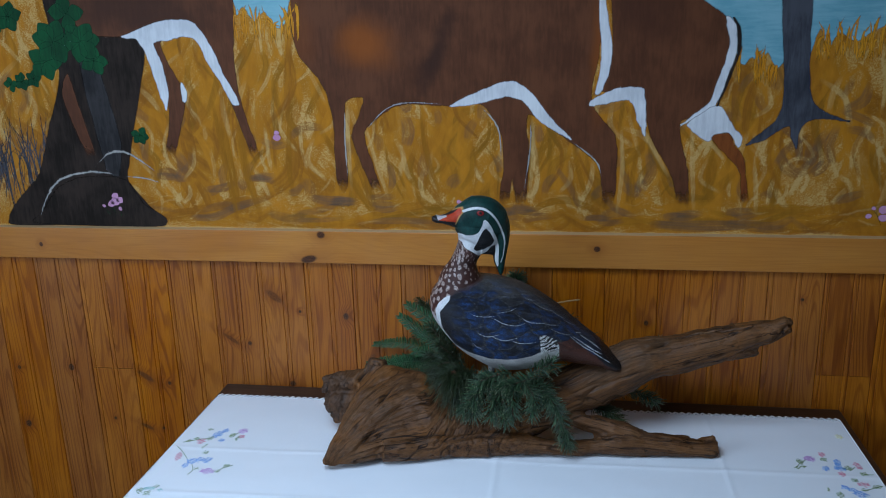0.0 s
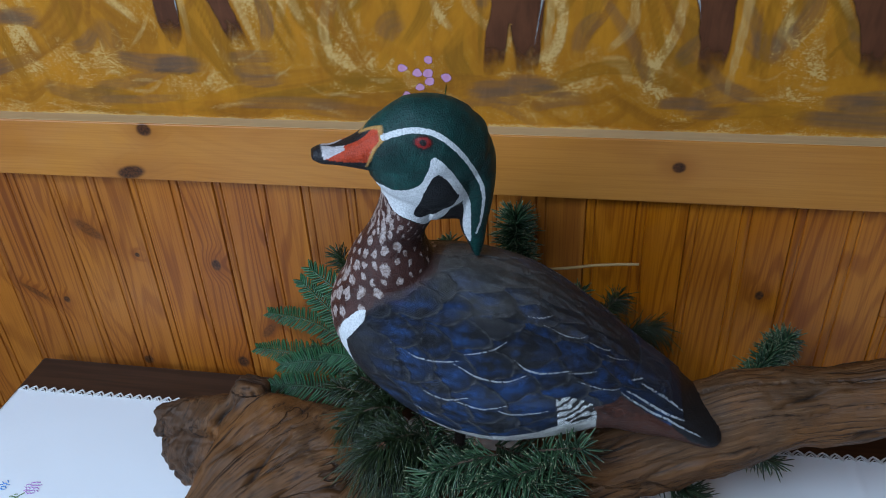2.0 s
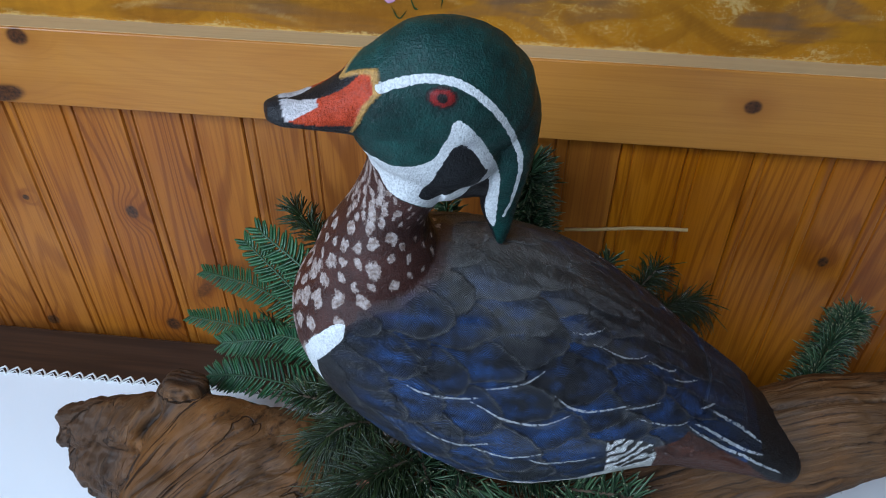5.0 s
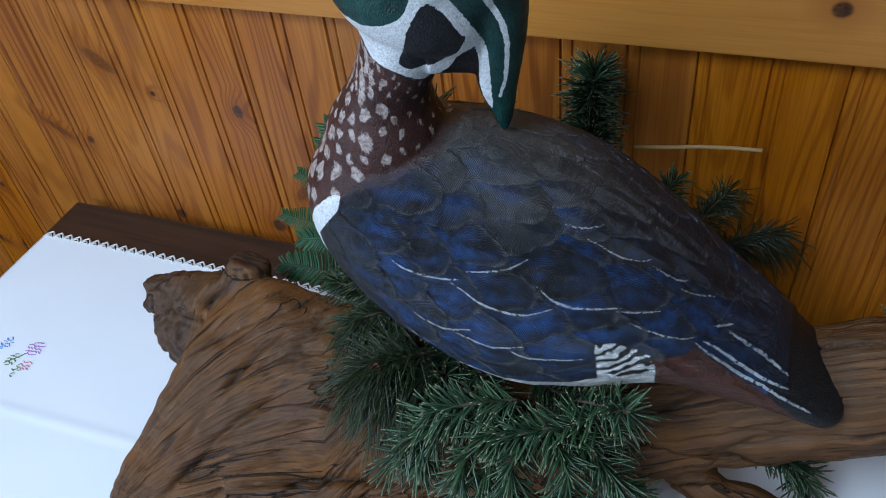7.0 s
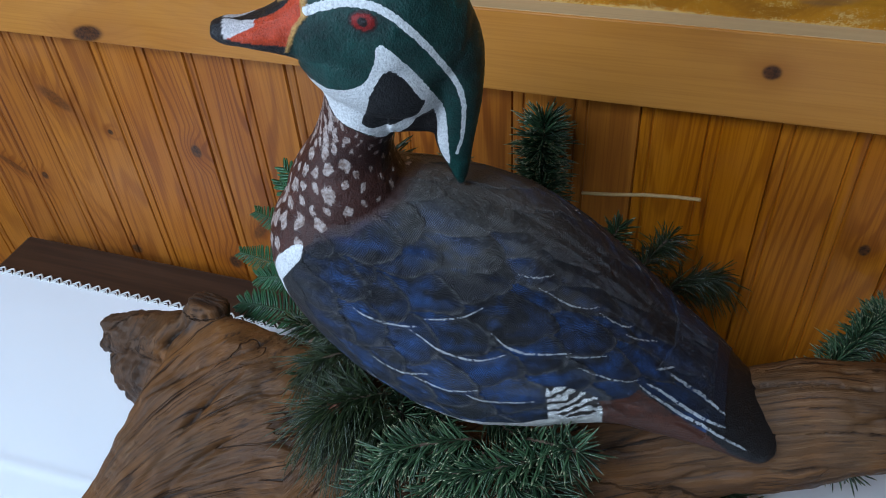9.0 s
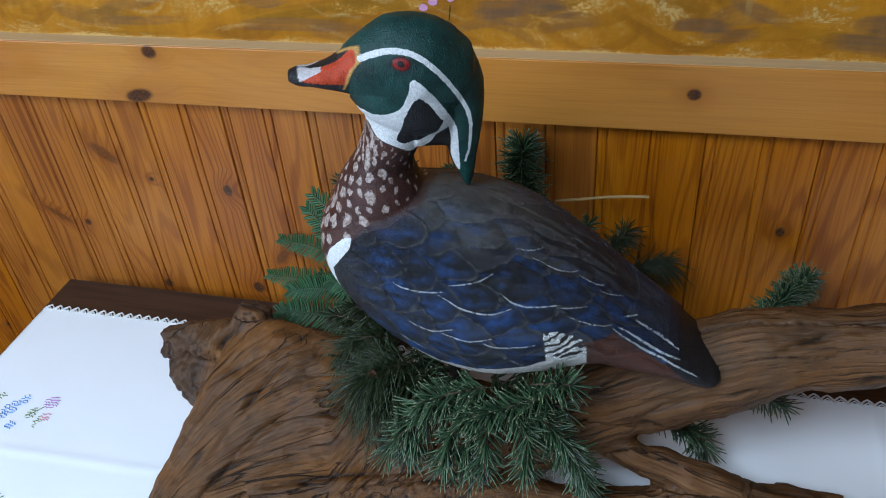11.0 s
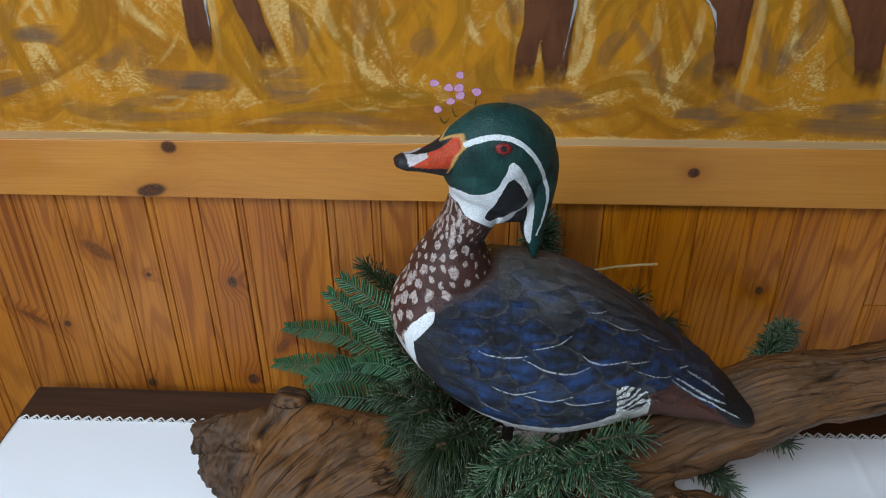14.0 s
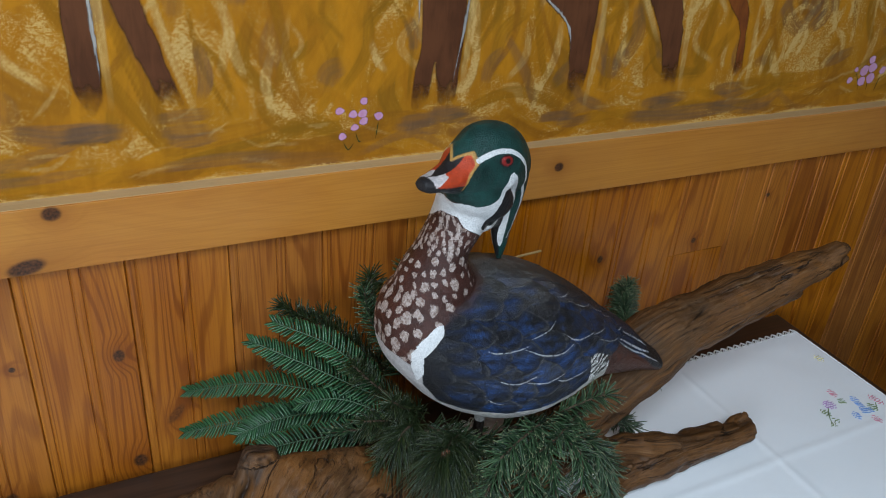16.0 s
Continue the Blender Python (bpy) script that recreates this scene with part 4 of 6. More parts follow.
def paint_mat(name, a, b, along="Z", dry=0.0, rough=0.6, feet=False, blots=()):
    n = Nodes(name)
    s = (1, 1, 0.15) if along == "Z" else (0.15, 1, 1)
    f = n.noise(n.coords(s, "World"), 130, 4, 0.6, 0.5)
    g = n.noise(n.coords((1, 1, 1), "World"), 9, 4)
    isl = n.add("NewGeometry").outputs["Random Per Island"]
    c = n.mix(n.step(n.math("ADD", n.math("MULTIPLY", f, 0.4), n.math("MULTIPLY", g, 0.6)), 0.36, 0.64), a, b)
    for bx, bz, rx, rz, turn, tint, most in blots:
        m = n.add("Mapping", n.add("NewGeometry").outputs["Position"], vector_type="TEXTURE")
        m.inputs["Location"].default_value, m.inputs["Rotation"].default_value, m.inputs["Scale"].default_value = (bx, 2.0, bz), (0, radians(turn), 0), (rx, 1.0, rz)
        d = n.add("VectorMath", m.outputs[0], operation="LENGTH").outputs["Value"]
        c = n.mix(n.step(n.math("ADD", d, n.math("MULTIPLY", n.math("SUBTRACT", g, 0.5), 1.4)), 1.3, 0.2, 0.0, most), c, tint)
    h = n.add("HueSaturation", None, 1.0, n.math("ADD", 0.92, n.math("MULTIPLY", isl, 0.16)), 1.0, c)
    h.inputs["Hue"].default_value = 0.5
    k = n.noise(n.coords(s, "World"), 260, 3, 0.6)
    brush = n.add("Attribute", attribute_name="brush").outputs["Fac"]
    if dry:
        alpha = n.step(n.math("ADD", n.math("MULTIPLY", brush, 0.75), k), dry + 0.30, dry + 0.70)
    else:
        alpha = n.step(n.math("ADD", brush, n.math("MULTIPLY", n.math("SUBTRACT", k, 0.5), 0.7)), 0.15, 0.85)
    if feet:
        p = n.add("SeparateXYZ", n.add("NewGeometry").outputs["Position"])
        level = n.math("ADD", n.step(p.outputs[0], -0.62, -0.72, 1.240, 1.330), n.step(p.outputs[0], -0.36, -0.44, 0.0, 0.028))
        z = n.math("ADD", n.math("SUBTRACT", p.outputs[2], level), n.math("MULTIPLY", n.math("SUBTRACT", n.noise(n.coords((1, 1, 0.6), "World"), 70, 4), 0.5), 0.05))
        alpha = n.math("MULTIPLY", alpha, n.step(z, -0.010, 0.040))
    n.put(n.bsdf, n.bsdf.inputs.find("Alpha"), alpha)
    return n.done(h.outputs[0], rough, f, 0.25, 0.0006, spec=0.12)


canvas, brushed = canvas_mat(False), canvas_mat(True)
p_brown = paint_mat("brown_paint", (0.074, 0.026, 0.011), (0.118, 0.042, 0.017), feet=True,
                    blots=[(-0.49, 1.635, 0.085, 0.065, 20, (0.26, 0.070, 0.008), 0.75), (-0.66, 1.66, 0.05, 0.10, 0, (0.17, 0.050, 0.012), 0.5), (-0.315, 1.61, 0.028, 0.11, 22, (0.030, 0.013, 0.008), 0.8),
                           (-1.08, 1.74, 0.20, 0.07, 0, (0.045, 0.018, 0.010), 0.7), (0.075, 1.60, 0.022, 0.18, 0, (0.20, 0.055, 0.008), 0.7), (0.20, 1.70, 0.10, 0.10, 0, (0.060, 0.021, 0.010), 0.6)])
p_rust_full = paint_mat("solid_rust_paint", (0.13, 0.036, 0.010), (0.22, 0.062, 0.012), feet=True)
p_white = paint_mat("white_paint", (0.52, 0.52, 0.53), (0.68, 0.68, 0.68))
p_pale = paint_mat("pale_line_paint", (0.26, 0.245, 0.225), (0.38, 0.35, 0.31), dry=0.42)
p_sky = paint_mat("blue_sky_paint", (0.15, 0.34, 0.40), (0.24, 0.44, 0.49), "X")
p_bark = paint_mat("dark_bark_paint", (0.011, 0.008, 0.006), (0.034, 0.023, 0.017), rough=0.8)
p_barkgrey = paint_mat("grey_bark_paint", (0.018, 0.016, 0.016), (0.042, 0.038, 0.037), rough=0.8)
p_trunkgrey = paint_mat("slate_trunk_paint", (0.032, 0.033, 0.040), (0.075, 0.076, 0.088), rough=0.8)
p_gold = paint_mat("gold_stroke_paint", (0.47, 0.178, 0.006), (0.58, 0.255, 0.012), dry=0.42)
p_green = paint_mat("leaf_green_paint", (0.004, 0.034, 0.010), (0.008, 0.070, 0.020))
p_pink = paint_mat("pink_flower_paint", (0.46, 0.21, 0.34), (0.58, 0.32, 0.46))

mural = tagged(new("mural"), "painted mural of dry golden grass and brown forms above the rail", "mural")
part("painted_ground", box_bm(-2.4, 2.8, MURAL_Y, WALL - 0.001, RAIL_TOP - 0.01, 2.449), canvas, mural, "ochre grass brushed on canvas")


def closed_curve(pts, steps=7, wob=0.0025):
    p = np.array(pts, float)
    n = len(p)
    out = []
    for i in range(n):
        a, b, c, d = p[i - 1], p[i], p[(i + 1) % n], p[(i + 2) % n]
        for k in range(steps):
            f = k / steps
            q = 0.5 * (2 * b + 0.8 * (c - a) * f + (1.6 * a - 3.6 * b + 2.8 * c - 0.8 * d) * f * f + (-0.8 * a + 1.6 * b - 1.6 * c + 0.8 * d) * f ** 3)
            w = noise.noise(Vector((q[0] * 60, q[1] * 60, i * 0.1)))
            out.append((q[0] + wob * w, q[1] + wob * noise.noise(Vector((q[1] * 55, q[0] * 55, 3)))))
    return out


def shape(name, pts, layer, mat, label="", wob=0.0025, soft=0.0032):
    """A flat painted patch on the mural with a feathered edge, from its outline in x and z."""
    c = np.array(closed_curve(pts, wob=wob))
    t = np.roll(c, -1, 0) - np.roll(c, 1, 0)
    t /= np.linalg.norm(t, axis=1)[:, None] + 1e-9
    area = (c[:, 0] * np.roll(c[:, 1], -1) - np.roll(c[:, 0], -1) * c[:, 1]).sum()
    nrm = np.stack([t[:, 1], -t[:, 0]], 1) * (1 if area > 0 else -1)
    y = MURAL_Y - 0.00012 * layer
    bm = bmesh.new()
    lay = bm.verts.layers.float.new("brush")
    ins = [bm.verts.new((q[0], y, q[1])) for q in c - nrm * soft]
    outs = [bm.verts.new((q[0], y - 0.00002, q[1])) for q in c + nrm * soft]
    for v in ins:
        v[lay] = 1.0
    m = len(ins)
    bmesh.ops.triangle_fill(bm, edges=[bm.edges.new((ins[i], ins[(i + 1) % m])) for i in range(m)], use_beauty=True)
    for i in range(m):
        bm.faces.new((ins[i], ins[(i + 1) % m], outs[(i + 1) % m], outs[i]))
    bm.normal_update()
    for f in bm.faces:
        if f.normal.y > 0:
            f.normal_flip()
    return part(name, bm, mat, mural, label)


class Strokes:
    """Many brush strokes of one colour in one mesh."""

    def __init__(self):
        self.v, self.f, self.b = [], [], []

    def add(self, pts, width, layer, taper=0.7):
        p = spline(pts, 9)
        o = len(self.v)
        y = MURAL_Y - 0.00012 * layer - 0.00008 * random.random()
        for i, q in enumerate(p):
            t = p[min(i + 1, 8)] - p[max(i - 1, 0)]
            t = t / (np.linalg.norm(t) + 1e-9)
            end = abs(2 * i / 8 - 1)
            w = width * (1 - taper * end ** 2.2) * 0.65 * (1 + 0.25 * random.uniform(-1, 1))
            self.v += [(q[0] - t[1] * w, y, q[1] + t[0] * w), (q[0], y, q[1]), (q[0] + t[1] * w, y, q[1] - t[0] * w)]
            self.b += [0.0, 1.0 - 0.9 * end ** 3, 0.0]
        for i in range(8):
            a = o + 3 * i
            self.f += [(a, a + 1, a + 4, a + 3), (a + 1, a + 2, a + 5, a + 4)]

    def make(self, name, mat, label):
        me = raw_mesh(name, self.v, self.f, mat)
        me.attributes.new("brush", "FLOAT", "POINT").data.foreach_set("value", self.b)
        return tagged(part(name, me, None, mural, label), kind="stuff")


rnd = random.Random(5)


# the grass, laid down stroke by stroke as pigment on a fine sheet
CELL = 0.0023
GX, GZ = np.arange(-1.78, 1.36, CELL), np.arange(RAIL_TOP - 0.006, 1.80, CELL)
pigment = np.zeros((len(GZ), len(GX), 3)) + np.array((0.40, 0.160, 0.005))
cover = 0.37 + 0.46 * np.array([[noise.fractal(Vector((x * 9, z * 6, 4)), 0.75, 2.2, 5) for x in GX[::3]] for z in GZ[::3]]).repeat(3, 0).repeat(3, 1)[:len(GZ), :len(GX)]
cover = np.clip(cover + 0.16 * np.clip((1.215 - GZ) / 0.03, 0, 1)[:, None], 0.16, 0.62)


def brush(pts, width, rgb, strength, lay=1.0, edge=0.24):
    """One soft stroke: rgb blends into the pigment, lay adds to (or lifts) the cover."""
    p = spline(pts, 12)
    pad = width * 1.3
    i0, i1 = np.searchsorted(GX, (p[:, 0].min() - pad, p[:, 0].max() + pad))
    j0, j1 = np.searchsorted(GZ, (p[:, 1].min() - pad, p[:, 1].max() + pad))
    if i1 <= i0 or j1 <= j0:
        return
    xx, zz = np.meshgrid(GX[i0:i1], GZ[j0:j1])
    d, pos, off = np.full(xx.shape, 9.0), np.zeros(xx.shape), np.zeros(xx.shape)
    for k in range(11):
        s0, sd = p[k], p[k + 1] - p[k]
        t = np.clip(((xx - s0[0]) * sd[0] + (zz - s0[1]) * sd[1]) / (sd @ sd + 1e-12), 0, 1)
        ex, ez = xx - s0[0] - t * sd[0], zz - s0[1] - t * sd[1]
        dd = np.hypot(ex, ez)
        use = dd < d
        d[use], pos[use] = dd[use], ((k + t) / 11)[use]
        off[use] = (np.sign(ex * sd[1] - ez * sd[0]) * dd)[use]
    w = width * (0.55 + 0.45 * np.sin(np.pi * np.clip(pos * 0.9 + 0.08, 0, 1)))
    a = np.clip((1 - d / w) / edge, 0, 1)
    # bristle marks run with the stroke
    ph = rnd.uniform(0, 9)
    bristle = 0.72 + 0.28 * np.sin(off / width * 9 + ph + 1.5 * np.sin(pos * 5 + ph)) * np.sin(off / width * 5.3 + 2 * ph)
    a = a * a * (3 - 2 * a) * bristle * np.clip((1.02 - pos) * 4, 0, 1) * np.clip(pos * 8 + 0.2, 0, 1)
    g = (a * strength)[:, :, None]
    pigment[j0:j1, i0:i1] = pigment[j0:j1, i0:i1] * (1 - g) + np.array(rgb) * g
    cover[j0:j1, i0:i1] = np.clip(cover[j0:j1, i0:i1] * (1 - a * 0.15) + a * lay * 0.62, 0.05, 0.9)


OCHRE, GOLDEN, UMBER, OLIVE, GREYED, CREAM, STALK = (0.37, 0.137, 0.004), (0.48, 0.187, 0.005), (0.225, 0.080, 0.005), (0.215, 0.096, 0.004), (0.110, 0.066, 0.046), (0.58, 0.40, 0.15), (0.27, 0.108, 0.002)


def blades(count, x0, x1, z0, z1, length, way, lean, width, colours, strength, lay=1.0):
    for _ in range(count):
        x, z, ln = rnd.uniform(x0, x1), rnd.uniform(z0, z1), rnd.uniform(*length)
        a = radians(rnd.gauss(way, lean))
        c = rnd.gauss(0, 0.14) * ln
        dx, dz = math.cos(a) * ln, math.sin(a) * ln
        brush([(x, z), (x + dx / 2 + c * math.sin(a), z + dz / 2 - c * math.cos(a)), (x + dx, z + dz)], rnd.uniform(*width), rnd.choice(colours), strength * rnd.uniform(0.6, 1.0), lay)


# broad washes, then upright and curving grass, then the trodden ground along the foot
blades(260, -1.78, 1.34, 1.17, 1.70, (0.08, 0.22), 88, 32, (0.016, 0.040), (OCHRE, OCHRE, GOLDEN, UMBER), 0.75, 0.55)
blades(380, -1.78, 1.34, 1.22, 1.72, (0.07, 0.20), 90, 19, (0.005, 0.014), (OCHRE, GOLDEN, GOLDEN, GOLDEN, OLIVE), 0.9, 0.7)
blades(110, -1.78, -0.9, 1.20, 1.45, (0.07, 0.18), 118, 16, (0.006, 0.013), (OCHRE, GOLDEN, UMBER), 0.8, 0.8)
blades(110, -0.35, 0.5, 1.22, 1.45, (0.06, 0.16), 78, 30, (0.007, 0.016), (OCHRE, GOLDEN, OLIVE), 0.8, 0.8)
blades(330, -1.78, 1.34, 1.20, 1.66, (0.04, 0.13), 90, 24, (0.003, 0.009), (CREAM,), 0.45, -0.55)
blades(150, -1.78, 1.34, 1.24, 1.72, (0.06, 0.18), 90, 18, (0.003, 0.007), (UMBER, OLIVE), 0.85, 0.7)
blades(110, -1.6, 1.1, 1.24, 1.52, (0.03, 0.10), 80, 35, (0.009, 0.020), (GREYED,), 0.6, 0.5)
blades(40, -1.78, 1.3, 1.22, 1.55, (0.10, 0.26), 94, 14, (0.007, 0.012), (OLIVE, UMBER), 0.85, 0.8)
blades(90, -1.5, 1.2, 1.172, 1.225, (0.08, 0.24), 3, 7, (0.006, 0.016), (OCHRE, GOLDEN, UMBER, OLIVE), 0.7, 0.7)
blades(34, -1.5, 1.2, 1.176, 1.215, (0.06, 0.17), 4, 9, (0.007, 0.015), (GREYED, UMBER), 0.5, 0.6)
blades(50, -1.5, 1.2, 1.168, 1.25, (0.02, 0.07), 4, 14, (0.0015, 0.003), (CREAM,), 0.35, -0.28)
# named marks: long stalks, and the soft shade under each foot
for pts, w, col, k in (([(-1.0, 1.192), (-0.93, 1.195), (-0.86, 1.225), (-0.77, 1.250)], 0.013, GREYED, 0.75), ([(-0.66, 1.250), (-0.61, 1.241), (-0.55, 1.248)], 0.015, GREYED, 0.75),
                       ([(-0.61, 1.232), (-0.575, 1.229), (-0.545, 1.232)], 0.004, (0.04, 0.03, 0.025), 0.7), ([(-0.95, 1.27), (-0.90, 1.275), (-0.86, 1.29)], 0.012, GREYED, 0.6),
                       ([(0.22, 1.188), (0.33, 1.184), (0.47, 1.190)], 0.016, GREYED, 0.75), ([(-0.50, 1.187), (-0.42, 1.190), (-0.33, 1.188)], 0.010, GREYED, 0.5),
                       ([(-0.62, 1.43), (-0.56, 1.32), (-0.51, 1.24), (-0.485, 1.202)], 0.011, STALK, 1.0), ([(-0.51, 1.40), (-0.50, 1.30), (-0.485, 1.202)], 0.009, STALK, 1.0),
                       ([(-0.885, 1.45), (-0.87, 1.32), (-0.862, 1.19)], 0.011, STALK, 1.0), ([(-0.84, 1.45), (-0.83, 1.32), (-0.80, 1.20)], 0.012, STALK, 1.0),
                       ([(-0.905, 1.50), (-0.888, 1.36), (-0.875, 1.26), (-0.866, 1.18)], 0.009, STALK, 1.0), ([(-0.70, 1.46), (-0.712, 1.34), (-0.705, 1.25)], 0.008, STALK, 1.0), ([(-0.545, 1.42), (-0.525, 1.33), (-0.492, 1.22)], 0.008, STALK, 1.0),
                       ([(-0.36, 1.46), (-0.345, 1.36), (-0.31, 1.25)], 0.007, STALK, 0.9), ([(0.02, 1.40), (0.035, 1.32), (0.06, 1.24)], 0.007, STALK, 0.9), ([(0.18, 1.40), (0.165, 1.30), (0.172, 1.22)], 0.007, STALK, 0.9), ([(0.36, 1.40), (0.345, 1.32), (0.352, 1.24)], 0.007, STALK, 0.9),
                       ([(-0.445, 1.34), (-0.437, 1.30), (-0.445, 1.27)], 0.011, GREYED, 0.65), ([(-0.02, 1.33), (0.02, 1.27), (0.045, 1.21)], 0.009, GREYED, 0.5),
                       ([(-0.68, 1.285), (-0.70, 1.265), (-0.72, 1.262)], 0.012, GREYED, 0.6), ([(0.20, 1.37), (0.21, 1.32), (0.19, 1.28)], 0.014, GREYED, 0.5), ([(0.10, 1.255), (0.13, 1.225), (0.18, 1.205)], 0.010, GREYED, 0.55)):
    brush(pts, w, col, k, 0.9)
for fx, fz in ((-1.048, 1.312), (-0.79, 1.305), (-0.57, 1.248), (-0.474, 1.244), (-0.142, 1.222), (-0.105, 1.224), (0.107, 1.200), (0.29, 1.212), (0.436, 1.215)):
    for _ in range(3):
        x, z = fx + rnd.gauss(0, 0.012), fz + rnd.gauss(-0.004, 0.006)
        brush([(x - 0.032, z), (x, z + rnd.gauss(0, 0.004)), (x + 0.036, z + rnd.gauss(0, 0.005))], rnd.uniform(0.008, 0.013), GREYED, 0.55, 0.8)
# pale dry edges along the legs
for pts in ([(-0.545, 1.49), (-0.549, 1.40), (-0.547, 1.27)], [(-0.50, 1.43), (-0.478, 1.34), (-0.45, 1.25)], [(-0.08, 1.45), (-0.078, 1.36), (-0.088, 1.24)], [(0.30, 1.44), (0.307, 1.33), (0.316, 1.22)], [(0.25, 1.31), (0.20, 1.40), (0.18, 1.43)],
            [(0.135, 1.42), (0.14, 1.32), (0.13, 1.21)], [(0.45, 1.34), (0.458, 1.28), (0.462, 1.22)], [(0.38, 1.35), (0.35, 1.385), (0.31, 1.41)], [(-0.77, 1.43), (-0.765, 1.36), (-0.76, 1.32)]):
    brush(pts, 0.006, CREAM, 0.55, -0.38)
# bare canvas along the rail
low_edge = RAIL_TOP + 0.001 + 0.005 * np.array([noise.noise(Vector((q * 9, 0, 1))) + 0.5 * noise.noise(Vector((q * 40, 0, 2))) for q in GX])
cover[:] = cover * np.clip((GZ[:, None] - low_edge[None, :]) / 0.006 + 0.3, 0, 1)


def make_grass():
    nz, nx = cover.shape
    xx, zz = np.meshgrid(GX, GZ)
    co = np.stack([xx, np.full(xx.shape, MURAL_Y - 0.00012), zz], 2).reshape(-1, 3)
    a = (np.arange(nz - 1)[:, None] * nx + np.arange(nx - 1)[None]).reshape(-1)
    quads = np.stack([a, a + 1, a + nx + 1, a + nx], 1)
    me = bpy.data.meshes.new("brushed_grass")
    me.from_pydata(co.tolist(), [], quads.tolist())
    me.materials.append(brushed)
    me.attributes.new("cover", "FLOAT", "POINT").data.foreach_set("value", cover.reshape(-1))
    me.color_attributes.new("paint", "FLOAT_COLOR", "POINT").data.foreach_set("color", np.concatenate([pigment.reshape(-1, 3), np.ones((nz * nx, 1))], 1).reshape(-1))
    me.update()
    part("brushed_grass", me, None, mural, "golden ochre grass dry-brushed over cream canvas")


make_grass()

shape("sky_patch", [(-0.835, 1.90), (-0.825, 1.78), (-0.818, 1.715), (-0.80, 1.735), (-0.774, 1.70), (-0.745, 1.72), (-0.716, 1.681), (-0.69, 1.70), (-0.672, 1.78), (-0.66, 1.90)], 3, p_sky, "pale blue painted sky")
shape("sky_patch", [(0.2, 2.1), (0.224, 1.80), (0.34, 1.69), (0.375, 1.66), (0.393, 1.585), (0.41, 1.575), (0.426, 1.59), (0.444, 1.57), (0.458, 1.60), (0.482, 1.565), (0.505, 1.585), (0.549, 1.589),
                    (0.569, 1.65), (0.59, 1.61), (0.615, 1.64), (0.65, 1.62), (0.701, 1.65), (0.76, 1.62), (0.86, 1.66), (1.0, 1.63), (1.3, 1.68), (1.4, 2.1)], 3, p_sky, "pale blue painted sky")
shape("sky_patch", [(-1.9, 2.3), (-1.9, 1.95), (-0.83, 1.88), (0.25, 1.95), (0.3, 2.3)], 2.6, p_sky, "pale blue painted sky")
# spiky grass tops over the sky
tips = Strokes()
for x0, x1, zb in ((-0.83, -0.66, 1.67), (0.39, 0.49, 1.545), (0.56, 1.25, 1.60)):
    for _ in range(int((x1 - x0) * 190)):
        x, h = rnd.uniform(x0, x1), rnd.uniform(0.02, 0.085)
        tips.add([(x, zb - 0.03), (x + rnd.gauss(0, 0.005), zb + h / 2), (x + rnd.gauss(0, 0.012), zb + h)], rnd.uniform(0.004, 0.012), 4, 0.9)
tips.make("grass_fringe", p_gold, "golden grass tips against the sky")

# tree trunks
shape("tree_trunk", [(-1.34, 1.95), (-1.34, 1.766), (-1.324, 1.58), (-1.385, 1.42), (-1.43, 1.31), (-1.549, 1.172), (-1.30, 1.169), (-1.082, 1.170), (-1.165, 1.29), (-1.15, 1.37), (-1.097, 1.548),
                     (-1.072, 1.645), (-1.104, 1.668), (-1.16, 1.70), (-1.155, 1.95)], 4, p_bark, "dark painted tree trunk")
shape("bark_light", [(-1.215, 1.62), (-1.20, 1.55), (-1.175, 1.40), (-1.19, 1.31), (-1.225, 1.32), (-1.245, 1.45), (-1.262, 1.60)], 4.8, p_barkgrey)
shape("bark_light", [(-1.30, 1.58), (-1.275, 1.47), (-1.245, 1.32), (-1.262, 1.315), (-1.30, 1.43), (-1.325, 1.52)], 4.8, p_brown)
shape("root_mound", [(-1.452, 1.170), (-1.425, 1.22), (-1.38, 1.272), (-1.32, 1.30), (-1.25, 1.305), (-1.175, 1.296), (-1.131, 1.231), (-1.075, 1.170)], 5.2, p_bark, "dark mound at the trunk's foot")
rim = Strokes()
rim.add([(-1.45, 1.175), (-1.42, 1.24), (-1.37, 1.295), (-1.27, 1.318), (-1.17, 1.305)], 0.010, 6, 0.4)
rim.add([(-1.26, 1.325), (-1.22, 1.365), (-1.17, 1.372), (-1.12, 1.345), (-1.07, 1.305)], 0.009, 6, 0.5)
rim.add([(-1.18, 1.305), (-1.12, 1.30), (-1.065, 1.285)], 0.006, 6, 0.5)
rim.make("pale_outline", p_pale, "pale grey painted outline strokes")
reeds = Strokes()
for _ in range(90):
    x = rnd.uniform(-1.66, -1.40)
    reeds.add([(x, rnd.uniform(1.18, 1.28)), (x + rnd.gauss(0, 0.012), 1.34), (x + rnd.gauss(0, 0.03), rnd.uniform(1.38, 1.52))], rnd.uniform(0.002, 0.006), 3, 0.6)
reeds.make("dark_reed", p_trunkgrey, "dark grey painted reeds")
shape("tree_trunk", [(0.470, 1.95), (0.478, 1.764), (0.494, 1.60), (0.502, 1.50), (0.490, 1.445), (0.427, 1.386), (0.470, 1.398), (0.518, 1.428), (0.532, 1.395), (0.543, 1.375), (0.550, 1.428),
                     (0.587, 1.447), (0.655, 1.440), (0.60, 1.462), (0.568, 1.49), (0.556, 1.56), (0.548, 1.70), (0.545, 1.95)], 4, p_trunkgrey, "slate grey painted tree trunk")

